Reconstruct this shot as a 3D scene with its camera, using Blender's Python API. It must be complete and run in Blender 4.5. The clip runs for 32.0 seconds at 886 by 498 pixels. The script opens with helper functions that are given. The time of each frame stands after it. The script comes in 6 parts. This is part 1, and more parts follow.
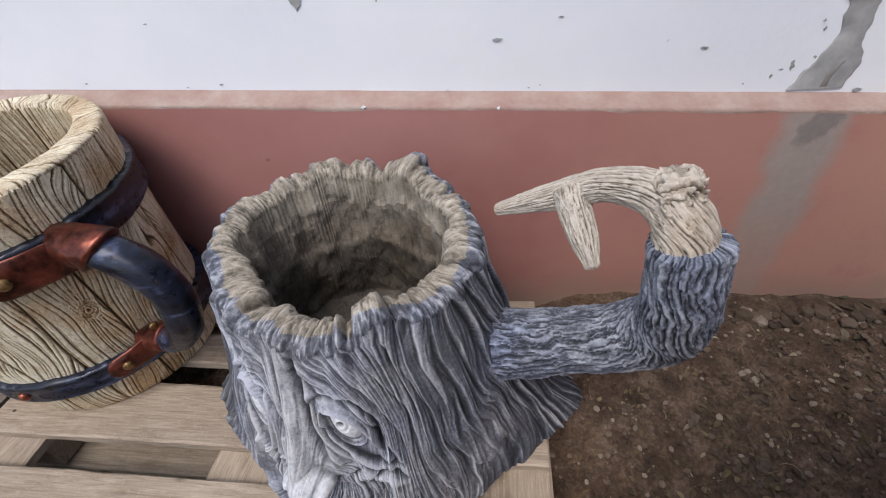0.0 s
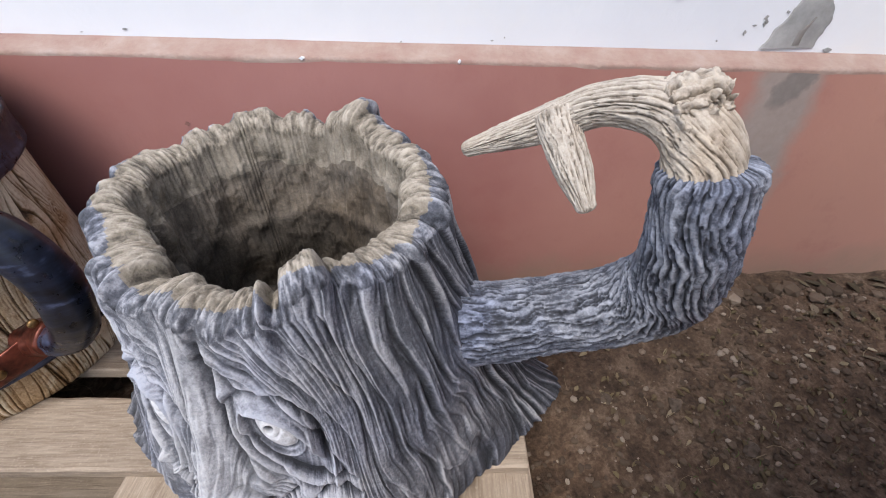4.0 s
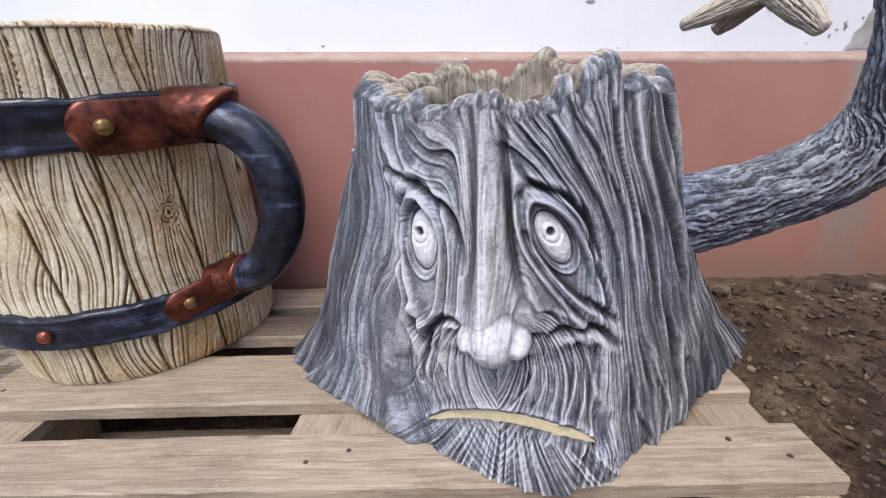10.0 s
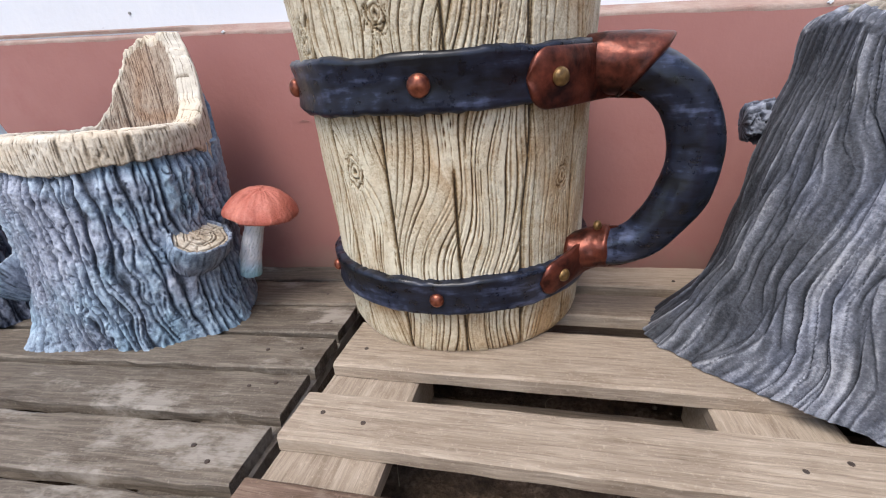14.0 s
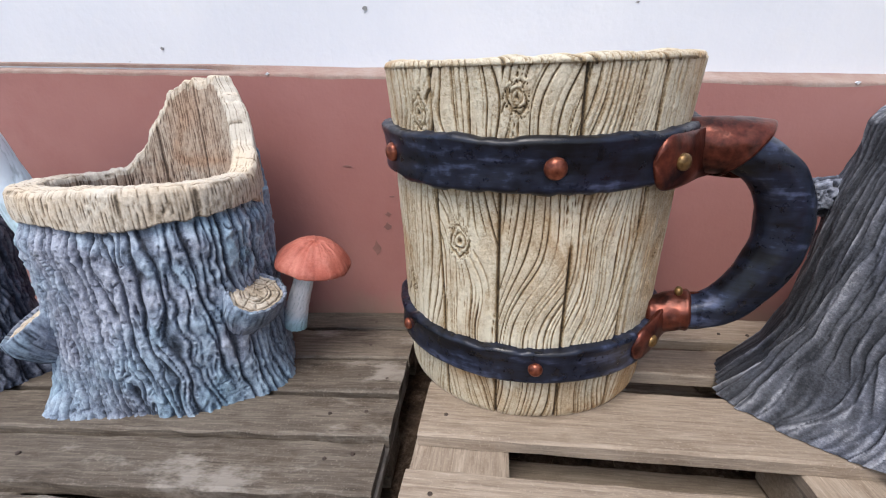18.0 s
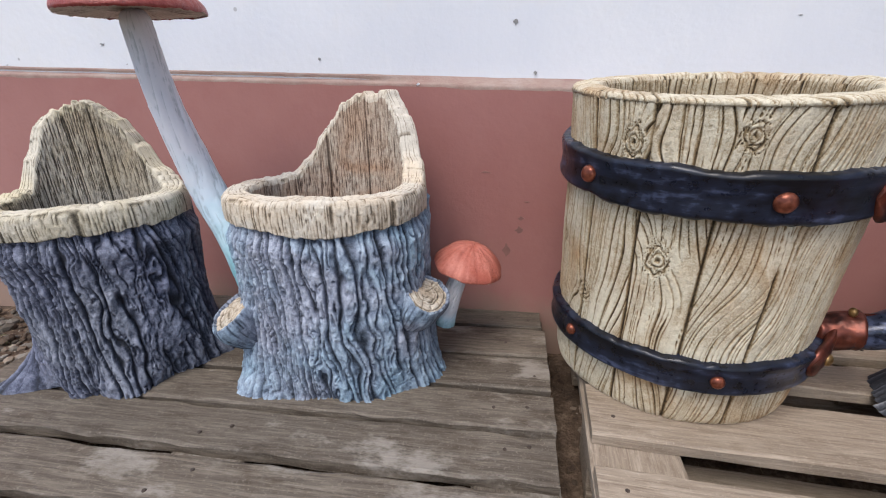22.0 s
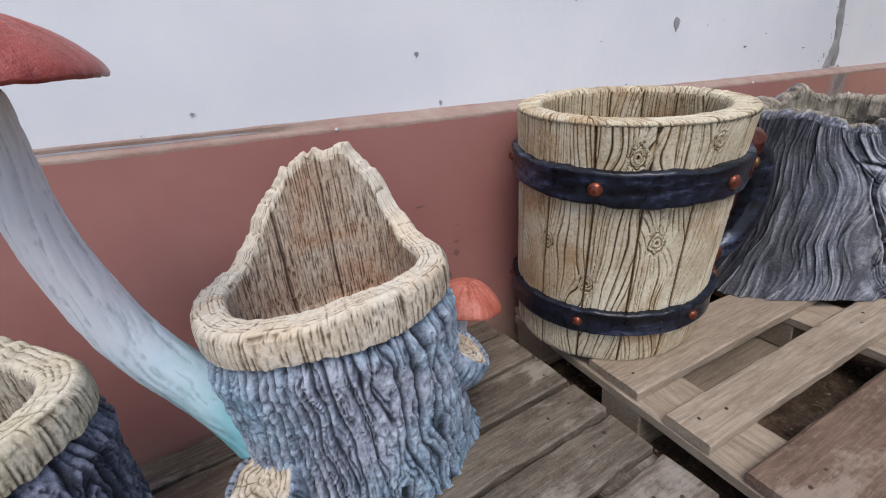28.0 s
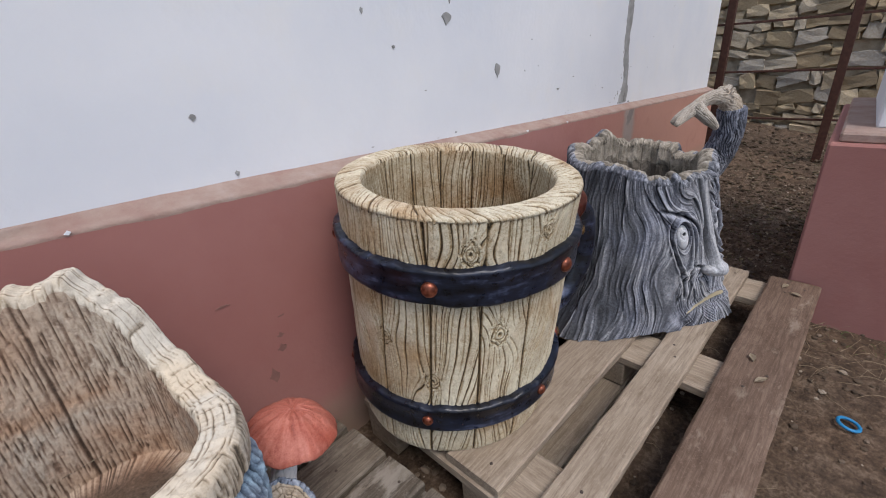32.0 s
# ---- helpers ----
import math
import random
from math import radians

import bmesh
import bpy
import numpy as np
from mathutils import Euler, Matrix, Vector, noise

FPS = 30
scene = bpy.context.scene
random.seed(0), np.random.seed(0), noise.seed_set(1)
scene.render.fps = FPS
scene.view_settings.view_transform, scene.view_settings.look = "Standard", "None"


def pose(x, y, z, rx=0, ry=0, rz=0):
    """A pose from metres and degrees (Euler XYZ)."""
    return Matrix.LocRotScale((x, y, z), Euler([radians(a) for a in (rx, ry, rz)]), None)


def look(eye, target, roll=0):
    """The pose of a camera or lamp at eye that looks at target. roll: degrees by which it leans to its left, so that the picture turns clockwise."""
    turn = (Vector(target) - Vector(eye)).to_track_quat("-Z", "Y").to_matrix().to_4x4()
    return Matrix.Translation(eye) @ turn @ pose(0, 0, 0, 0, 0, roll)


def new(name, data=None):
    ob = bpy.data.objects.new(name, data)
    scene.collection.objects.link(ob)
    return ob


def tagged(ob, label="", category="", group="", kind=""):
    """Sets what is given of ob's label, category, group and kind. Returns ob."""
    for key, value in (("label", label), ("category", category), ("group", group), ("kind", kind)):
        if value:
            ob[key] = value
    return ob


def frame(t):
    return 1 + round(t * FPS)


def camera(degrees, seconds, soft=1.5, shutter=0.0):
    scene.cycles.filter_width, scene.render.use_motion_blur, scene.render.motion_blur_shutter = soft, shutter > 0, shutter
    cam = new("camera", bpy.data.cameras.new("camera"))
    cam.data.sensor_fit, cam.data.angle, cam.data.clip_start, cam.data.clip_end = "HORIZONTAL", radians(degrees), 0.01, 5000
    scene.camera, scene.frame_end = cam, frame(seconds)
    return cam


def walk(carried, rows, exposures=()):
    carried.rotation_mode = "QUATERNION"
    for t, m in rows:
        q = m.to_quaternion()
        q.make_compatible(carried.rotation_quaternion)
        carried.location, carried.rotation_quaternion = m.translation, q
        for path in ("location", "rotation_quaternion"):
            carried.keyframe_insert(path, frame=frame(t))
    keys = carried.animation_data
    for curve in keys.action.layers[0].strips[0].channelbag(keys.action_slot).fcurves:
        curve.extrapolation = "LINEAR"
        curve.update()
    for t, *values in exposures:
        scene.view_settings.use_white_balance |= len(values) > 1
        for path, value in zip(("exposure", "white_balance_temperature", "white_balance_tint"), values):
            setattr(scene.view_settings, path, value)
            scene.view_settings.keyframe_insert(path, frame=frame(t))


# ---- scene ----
cam = camera(92.0, 32.0, 1.1)
PATH = [
    (0, (0.478, -0.808, 0.951), (0.308, 0.738, -0.308), -4.6),
    (0.5, (0.492, -0.8, 0.952), (0.324, 0.749, -0.302), -4.8),
    (1, (0.491, -0.801, 0.939), (0.334, 0.74, -0.326), -4.8),
    (1.5, (0.485, -0.794, 0.916), (0.399, 0.736, -0.369), -3.1),
    (2, (0.472, -0.786, 0.891), (0.43, 0.766, -0.369), -1.7),
    (2.5, (0.478, -0.767, 0.876), (0.469, 0.764, -0.411), -0.7),
    (4.5, (0.451, -0.758, 0.81), (0.49, 0.848, -0.382), -1.3),
    (5, (0.423, -0.78, 0.787), (0.46, 0.864, -0.352), -1.2),
    (5.5, (0.395, -0.797, 0.759), (0.424, 0.873, -0.342), -1.3),
    (6, (0.362, -0.811, 0.74), (0.389, 0.886, -0.319), -1.7),
    (6.5, (0.316, -0.832, 0.716), (0.33, 0.887, -0.308), -1.1),
    (7, (0.289, -0.848, 0.689), (0.309, 0.9, -0.282), -1.0),
    (7.5, (0.257, -0.865, 0.655), (0.302, 0.907, -0.271), -0.8),
    (8, (0.231, -0.884, 0.631), (0.253, 0.904, -0.266), -1.7),
    (8.5, (0.218, -0.901, 0.609), (0.239, 0.9, -0.26), -1.7),
    (9, (0.205, -0.921, 0.584), (0.23, 0.917, -0.205), -2.3),
    (9.5, (0.194, -0.935, 0.569), (0.197, 0.942, -0.121), -2.9),
    (10, (0.179, -0.947, 0.551), (0.169, 0.943, -0.103), -2.9),
    (10.5, (0.154, -0.964, 0.55), (0.138, 0.946, -0.044), -3.0),
    (11, (0.111, -0.982, 0.563), (0.085, 0.932, -0.017), -3.3),
    (11.5, (0.046, -0.988, 0.552), (-0.053, 0.914, -0.058), -2.9),
    (12, (-0.027, -0.981, 0.537), (-0.153, 0.904, -0.12), -2.5),
    (12.5, (-0.085, -0.964, 0.533), (-0.283, 0.915, -0.123), -2.5),
    (13, (-0.157, -0.956, 0.527), (-0.402, 0.907, -0.159), -2.2),
    (13.5, (-0.22, -0.939, 0.529), (-0.548, 0.903, -0.177), -3.8),
    (14, (-0.284, -0.925, 0.538), (-0.668, 0.905, -0.17), -4.1),
    (14.5, (-0.343, -0.924, 0.54), (-0.797, 0.902, -0.138), -4.3),
    (16.5, (-0.42, -0.912, 0.572), (-0.666, 0.958, -0.093), -2.3),
    (17, (-0.435, -0.914, 0.583), (-0.663, 0.964, -0.066), -2.1),
    (17.5, (-0.454, -0.916, 0.599), (-0.658, 0.966, -0.046), -1.7),
    (18, (-0.481, -0.922, 0.612), (-0.679, 0.964, -0.026), -1.6),
    (18.5, (-0.515, -0.933, 0.631), (-0.713, 0.949, -0.015), -1.9),
    (19, (-0.547, -0.944, 0.647), (-0.716, 0.942, 0.005), -2.0),
    (19.5, (-0.588, -0.956, 0.657), (-0.821, 0.923, 0.012), -2.5),
    (20, (-0.625, -0.963, 0.659), (-0.864, 0.917, 0.021), -2.0),
    (20.5, (-0.651, -0.975, 0.67), (-0.899, 0.901, 0.02), -1.9),
    (21, (-0.671, -0.982, 0.674), (-0.925, 0.877, -0.017), -1.6),
    (21.5, (-0.688, -0.984, 0.676), (-0.993, 0.867, -0.017), -1.6),
    (22, (-0.715, -0.989, 0.678), (-1.06, 0.85, -0.027), -1.3),
    (22.5, (-0.753, -0.99, 0.684), (-1.119, 0.843, -0.028), -1.7),
    (23, (-0.813, -0.983, 0.691), (-1.158, 0.853, -0.021), -1.5),
    (23.5, (-0.889, -0.972, 0.698), (-1.207, 0.864, -0.028), -1.3),
    (24, (-0.955, -0.959, 0.705), (-1.276, 0.869, -0.04), -1.3),
    (24.5, (-1.003, -0.948, 0.717), (-1.291, 0.867, -0.073), -1.0),
    (25, (-1.047, -0.939, 0.73), (-1.237, 0.887, -0.063), -1.1),
    (25.5, (-1.083, -0.925, 0.746), (-1.072, 0.917, -0.034), -1.6),
    (27.5, (-1.198, -0.878, 0.783), (-0.509, 0.851, 0.051), -6.1),
    (28, (-1.189, -0.843, 0.777), (-0.377, 0.813, 0.004), -6.5),
    (28.5, (-1.171, -0.796, 0.799), (-0.206, 0.757, -0.011), -7.1),
    (29, (-1.142, -0.775, 0.82), (-0.094, 0.719, 0.003), -6.9),
    (29.5, (-1.112, -0.759, 0.832), (0.021, 0.677, 0.023), -5.9),
    (30, (-1.093, -0.753, 0.836), (0.055, 0.666, 0.018), -5.3),
    (30.5, (-1.072, -0.743, 0.849), (0.106, 0.654, 0.036), -4.9),
    (31, (-1.05, -0.734, 0.856), (0.18, 0.622, 0.051), -4.5),
    (31.5, (-1.039, -0.727, 0.867), (0.223, 0.598, 0.059), -5.0),
    (32, (-1.01, -0.727, 0.876), (0.305, 0.538, 0.057), -4.4),
]
walk(cam, [(t, look(eye, target, roll)) for t, eye, target, roll in PATH], [(0, 0.0), (2, 0.05), (5, 0.42), (8, 0.54), (9.5, 0.42), (11, 0.32), (12, 0.28), (14, 0.33), (19, 0.12), (21, 0.03), (25, -0.10), (28, -0.25), (32, -0.3)])

# ---- light and sky ----
world = bpy.data.worlds.new("world")
scene.world = world
world.use_nodes = True
wn = world.node_tree
sky = wn.nodes.new("ShaderNodeTexSky")
sky.sky_type = "NISHITA"
sky.sun_disc = False
sky.sun_elevation, sky.sun_rotation = radians(58), radians(199)
sky.dust_density, sky.air_density, sky.ozone_density = 2.2, 1.0, 1.0
wn.links.new(sky.outputs[0], wn.nodes["Background"].inputs["Color"])
wn.nodes["Background"].inputs["Strength"].default_value = 0.22
sun_data = bpy.data.lights.new("sun", "SUN")
sun_data.energy, sun_data.angle, sun_data.color = 2.3, radians(30), (1.0, 0.965, 0.92)
sun = new("sun", sun_data)
sun.matrix_world = look((-0.85, -2.38, 4.2), (0, 0, 0))


# ---- materials ----
def rgb(c):
    return (c[0], c[1], c[2], 1.0)


class Mat:
    """A node material with short words for its nodes."""

    def __init__(self, name, rough=0.8, metal=0.0, spec=0.4):
        self.m = bpy.data.materials.new(name)
        self.m.use_nodes = True
        self.t = self.m.node_tree
        self.b = self.t.nodes["Principled BSDF"]
        self.b.inputs["Roughness"].default_value = rough
        self.b.inputs["Metallic"].default_value = metal
        self.b.inputs["Specular IOR Level"].default_value = spec
        self.co = self.n("ShaderNodeTexCoord").outputs["Object"]

    def n(self, kind, **values):
        node = self.t.nodes.new(kind)
        for k, v in values.items():
            node.inputs[k].default_value = v
        return node

    def link(self, a, b):
        self.t.links.new(a, b)

    def stretch(self, scale, turn=(0, 0, 0), shift=None):
        mp = self.n("ShaderNodeMapping")
        mp.inputs["Scale"].default_value = scale
        mp.inputs["Rotation"].default_value = turn
        src = self.co
        if shift:
            add = self.n("ShaderNodeVectorMath")
            self.link(src, add.inputs[0])
            self.link(shift, add.inputs[1])
            src = add.outputs[0]
        self.link(src, mp.inputs["Vector"])
        return mp.outputs[0]

    def noise(self, scale, detail=4.0, rough=0.55, vec=None, warp=0.0):
        nd = self.n("ShaderNodeTexNoise", Scale=scale, Detail=detail, Roughness=rough, Distortion=warp)
        self.link(vec or self.co, nd.inputs["Vector"])
        return nd.outputs["Fac"]

    def attr(self, name):
        a = self.n("ShaderNodeAttribute")
        a.attribute_name = name
        return a.outputs["Fac"]

    def ramp(self, fac, *stops):
        r = self.n("ShaderNodeValToRGB")
        els = r.color_ramp.elements
        while len(els) < len(stops):
            els.new(0.5)
        for e, (p, c) in zip(els, stops):
            e.position = p
            e.color = rgb(c) if isinstance(c, (tuple, list)) else (c, c, c, 1)
        self.link(fac, r.inputs[0])
        return r.outputs[0]

    def mix(self, fac, a, b, kind="MIX"):
        m = self.n("ShaderNodeMix")
        m.data_type = "RGBA"
        m.blend_type = kind
        for sock, v in ((m.inputs[0], fac), (m.inputs[6], a), (m.inputs[7], b)):
            if isinstance(v, (int, float)):
                sock.default_value = v
            elif isinstance(v, (tuple, list)):
                sock.default_value = rgb(v)
            else:
                self.link(v, sock)
        return m.outputs[2]

    def math(self, op, a, b=0.0):
        m = self.n("ShaderNodeMath")
        m.operation = op
        for sock, v in zip(m.inputs, (a, b)):
            if isinstance(v, (int, float)):
                sock.default_value = v
            else:
                self.link(v, sock)
        return m.outputs[0]

    def random(self):
        return self.n("ShaderNodeObjectInfo").outputs["Random"]

    def color(self, c):
        if isinstance(c, (tuple, list)):
            self.b.inputs["Base Color"].default_value = rgb(c)
        else:
            self.link(c, self.b.inputs["Base Color"])
        return self

    def rough(self, r):
        self.link(r, self.b.inputs["Roughness"])
        return self

    def bump(self, height, strength=0.3, dist=0.002):
        bp = self.n("ShaderNodeBump", Strength=strength, Distance=dist)
        self.link(height, bp.inputs["Height"])
        self.link(bp.outputs[0], self.b.inputs["Normal"])
        return self


def relief_mat(name, dark, mid, light, tint, tint_scale=7.0, rough=0.75, grit=0.65, bleach=0.0, white=None, lip=None, lo=0.22, hi=0.92, speck=0.55):
    """Painted cast concrete: a dark wash in the grooves, a lighter dry-brushed coat on the ridges, and broad tints. Low
    relief also carries painted shade.
    """
    m = Mat(name, rough)
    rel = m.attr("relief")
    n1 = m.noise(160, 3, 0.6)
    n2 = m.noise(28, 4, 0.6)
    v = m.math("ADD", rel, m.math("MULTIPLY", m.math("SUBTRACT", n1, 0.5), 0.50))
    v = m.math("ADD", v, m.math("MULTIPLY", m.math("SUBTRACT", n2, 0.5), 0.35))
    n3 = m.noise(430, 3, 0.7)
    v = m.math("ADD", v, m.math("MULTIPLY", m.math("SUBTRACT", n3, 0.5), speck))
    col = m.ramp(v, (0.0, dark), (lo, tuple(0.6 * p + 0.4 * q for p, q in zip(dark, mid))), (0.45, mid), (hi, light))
    big = m.noise(tint_scale, 3, 0.6, warp=0.6)
    col = m.mix(m.ramp(big, (0.42, 0.0), (0.68, 0.75)), col, m.mix(1.0, col, tint, "MULTIPLY"))
    if bleach:
        patch = m.noise(tint_scale * 1.3, 5, 0.7, m.stretch((1, 1, 0.55)), 0.8)
        worn = m.math("MULTIPLY", m.ramp(patch, (0.50, 0.0), (0.66, 1.0)), m.ramp(m.math("ADD", rel, m.math("MULTIPLY", n1, 0.4)), (0.75, 0.0), (1.0, bleach)))
        col = m.mix(worn, col, tuple(min(1.0, 1.12 * c) for c in light))
    if white:
        col = m.mix(m.math("MULTIPLY", m.attr("white"), 0.9), col, m.mix(m.ramp(n1, (0.3, 0.0), (0.75, 1.0)), tuple(0.62 * c for c in white), white))
    if lip:
        col = m.mix(m.attr("lip"), col, lip)
    m.color(col)
    m.bump(m.math("ADD", m.math("ADD", m.math("MULTIPLY", n1, 0.7), m.math("MULTIPLY", n3, 0.3)), n2), grit, 0.004)
    return m.m


M_GREY = relief_mat("grey_painted_bark", (0.016, 0.018, 0.023), (0.105, 0.11, 0.128), (0.42, 0.425, 0.45), (0.75, 0.8, 0.95), white=(0.68, 0.69, 0.72), lip=(0.44, 0.375, 0.235))
M_GREYDARK = relief_mat("slate_painted_bark", (0.010, 0.011, 0.015), (0.068, 0.074, 0.094), (0.34, 0.36, 0.41), (0.7, 0.78, 1.0))
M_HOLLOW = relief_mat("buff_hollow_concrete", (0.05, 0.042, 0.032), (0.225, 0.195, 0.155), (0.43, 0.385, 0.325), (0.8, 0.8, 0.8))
# darker copy of the buff concrete, with the hollow's inner shade in its colour
M_HOLLOW_SHADE = relief_mat("shaded_hollow_concrete", (0.03, 0.025, 0.02), (0.125, 0.106, 0.086), (0.29, 0.25, 0.205), (0.85, 0.75, 0.62))
M_PALE = relief_mat("pale_dry_wood_paint", (0.07, 0.055, 0.042), (0.245, 0.208, 0.17), (0.48, 0.435, 0.38), (0.92, 0.82, 0.70), rough=0.8)
M_BLUE = relief_mat("blue_painted_bark", (0.012, 0.016, 0.026), (0.165, 0.185, 0.245), (0.46, 0.50, 0.59), (0.70, 1.08, 1.14), tint_scale=5.0)
M_NAVY = relief_mat("dark_blue_painted_bark", (0.008, 0.010, 0.015), (0.066, 0.076, 0.108), (0.31, 0.335, 0.40), (0.8, 0.8, 0.95), tint_scale=5.0)
# darker copies of the creams for inner walls: stains plus inside shade in the colour
M_CREAM_IN = relief_mat("brown_stained_shaded_cut_wood_paint", (0.045, 0.03, 0.02), (0.225, 0.165, 0.125), (0.50, 0.43, 0.35), (0.85, 0.6, 0.45), tint_scale=9.0)
M_MOSSY_IN = relief_mat("dirty_shaded_cut_wood_paint", (0.028, 0.024, 0.017), (0.165, 0.14, 0.106), (0.46, 0.42, 0.35), (0.92, 0.82, 0.66), tint_scale=9.0)
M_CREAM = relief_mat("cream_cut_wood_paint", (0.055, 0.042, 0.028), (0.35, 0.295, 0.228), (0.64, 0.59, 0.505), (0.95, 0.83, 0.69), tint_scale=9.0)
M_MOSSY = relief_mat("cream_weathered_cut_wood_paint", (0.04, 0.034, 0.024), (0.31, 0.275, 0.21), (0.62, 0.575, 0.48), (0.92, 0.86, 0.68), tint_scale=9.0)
M_MUG = relief_mat("tan_painted_staves", (0.035, 0.024, 0.013), (0.285, 0.208, 0.112), (0.64, 0.585, 0.455), (0.66, 0.42, 0.21), tint_scale=6.5, rough=0.55, grit=0.6, bleach=1.0, speck=0.95)
M_CAP = relief_mat("terracotta_red_paint", (0.10, 0.02, 0.015), (0.36, 0.10, 0.07), (0.55, 0.21, 0.16), (0.9, 0.6, 0.5), tint_scale=14.0, rough=0.5)
M_CAPDARK = relief_mat("dark_red_gloss_paint", (0.07, 0.010, 0.010), (0.24, 0.042, 0.036), (0.40, 0.11, 0.09), (0.8, 0.5, 0.5), tint_scale=10.0, rough=0.32)
M_GILL = relief_mat("cream_gills", (0.12, 0.09, 0.07), (0.45, 0.40, 0.34), (0.68, 0.62, 0.56), (0.9, 0.8, 0.7))


def stem_mat(name, low, high, foot=0.10, clear=0.66):
    m = Mat(name, 0.65)
    n1, n2 = m.noise(90, 4), m.noise(18, 4)
    f = m.math("ADD", m.attr("along"), m.math("MULTIPLY", m.math("SUBTRACT", n2, 0.5), 0.35))
    col = m.ramp(f, (foot, low), (0.6 * clear, (0.48, 0.60, 0.68)), (clear, high))
    rel = m.math("ADD", m.attr("relief"), m.math("MULTIPLY", m.math("SUBTRACT", n1, 0.5), 0.8))
    col = m.mix(m.ramp(rel, (0.0, 0.45), (0.3, 0.0)), col, (0.18, 0.24, 0.27))
    m.color(col).bump(n1, 0.3, 0.002)
    return m.m


M_STEM = stem_mat("white_to_teal_stem_paint", (0.17, 0.40, 0.46), (0.66, 0.67, 0.73), 0.16, 0.74)
M_STEM_WHITE = stem_mat("white_stem_paint_with_teal_foot", (0.20, 0.36, 0.40), (0.68, 0.68, 0.72), 0.0, 0.36)


def band_mat():
    m = Mat("black_blue_iron_paint", 0.34, 0.25, 0.5)
    s = m.noise(9, 5, 0.65, m.stretch((0.6, 0.6, 3.5)))
    f = m.noise(60, 4)
    v = m.math("ADD", s, m.math("MULTIPLY", m.math("SUBTRACT", f, 0.5), 0.35))
    m.color(m.mix(m.ramp(m.attr("relief"), (0.0, 0.0), (0.6, 1.0)), (0.004, 0.004, 0.006), m.ramp(v, (0.40, (0.005, 0.0055, 0.009)), (0.56, (0.014, 0.019, 0.038)), (0.70, (0.085, 0.105, 0.185)))))
    m.rough(m.ramp(f, (0.3, 0.22), (0.7, 0.46)))
    m.bump(v, 0.35, 0.003)
    return m.m


def copper_mat(name, dark, light, rough=0.33, metal=0.55):
    m = Mat(name, rough, metal)
    v = m.noise(26, 4, 0.6)
    f = m.noise(130, 3)
    m.color(m.ramp(m.math("ADD", v, m.math("MULTIPLY", m.math("SUBTRACT", f, 0.5), 0.3)), (0.36, dark), (0.68, light)))
    m.bump(m.math("ADD", v, m.math("MULTIPLY", f, 0.4)), 0.3, 0.003)
    return m.m


M_BAND = band_mat()
M_STRAP = copper_mat("red_brown_copper_paint", (0.028, 0.008, 0.006), (0.18, 0.048, 0.029))
M_RIVET = copper_mat("copper_rivet_paint", (0.10, 0.025, 0.014), (0.42, 0.14, 0.08), 0.3)
M_BRASS = copper_mat("brass_rivet_paint", (0.09, 0.05, 0.018), (0.36, 0.22, 0.085), 0.35)


def plank_mat(name, a, b, c, stain=None, rough=0.75, grime=0.6):
    m = Mat(name, rough)
    shift = m.n("ShaderNodeVectorMath")
    shift.operation = "SCALE"
    shift.inputs[0].default_value = (7.3, 3.1, 1.7)
    m.link(m.math("MULTIPLY", m.random(), 9.0), shift.inputs["Scale"])
    off = shift.outputs[0]
    g = m.noise(11, 5, 0.62, m.stretch((0.9, 14, 14), shift=off), 0.9)
    fine = m.noise(60, 3, 0.6, m.stretch((0.5, 12, 12), shift=off))
    big = m.noise(4.0, 4, 0.6, m.stretch((1, 2.2, 2), shift=off))
    v = m.math("ADD", m.math("MULTIPLY", g, 0.75), m.math("MULTIPLY", fine, 0.25))
    col = m.ramp(v, (0.3, a), (0.5, b), (0.68, c))
    col = m.mix(m.ramp(big, (0.35, 0.4), (0.62, 0.0)), col, m.mix(1.0, col, (0.55, 0.5, 0.46), "MULTIPLY"))
    bright = m.n("ShaderNodeHueSaturation")
    m.link(col, bright.inputs["Color"])
    m.link(m.math("ADD", m.math("MULTIPLY", m.random(), 0.3), 0.85), bright.inputs["Value"])
    col = bright.outputs[0]
    vor = m.n("ShaderNodeTexVoronoi", Scale=5.5)
    m.link(m.stretch((0.75, 1.3, 1.0), shift=off), vor.inputs["Vector"])
    col = m.mix(m.ramp(vor.outputs["Distance"], (0.03, 0.75), (0.075, 0.0)), col, tuple(0.45 * x for x in a))
    if stain:
        st = m.noise(4.5, 6, 0.72, m.stretch((0.7, 1.6, 1), shift=off))
        col = m.mix(m.ramp(st, (0.55, 0.0), (0.62, 0.75)), col, stain)
    dirt = m.noise(15, 6, 0.72, m.stretch((0.6, 1.3, 1), shift=off))
    col = m.mix(m.ramp(dirt, (0.50, 0.0), (0.70, grime)), col, m.mix(1.0, col, (0.50, 0.44, 0.38), "MULTIPLY"))
    specks = m.noise(210, 3, 0.7)
    col = m.mix(m.ramp(specks, (0.56, 0.0), (0.74, 0.6 * grime)), col, tuple(1.25 * x for x in c))
    m.color(col)
    m.bump(m.math("ADD", v, m.math("MULTIPLY", dirt, 0.5)), 0.5, 0.003)
    return m.m


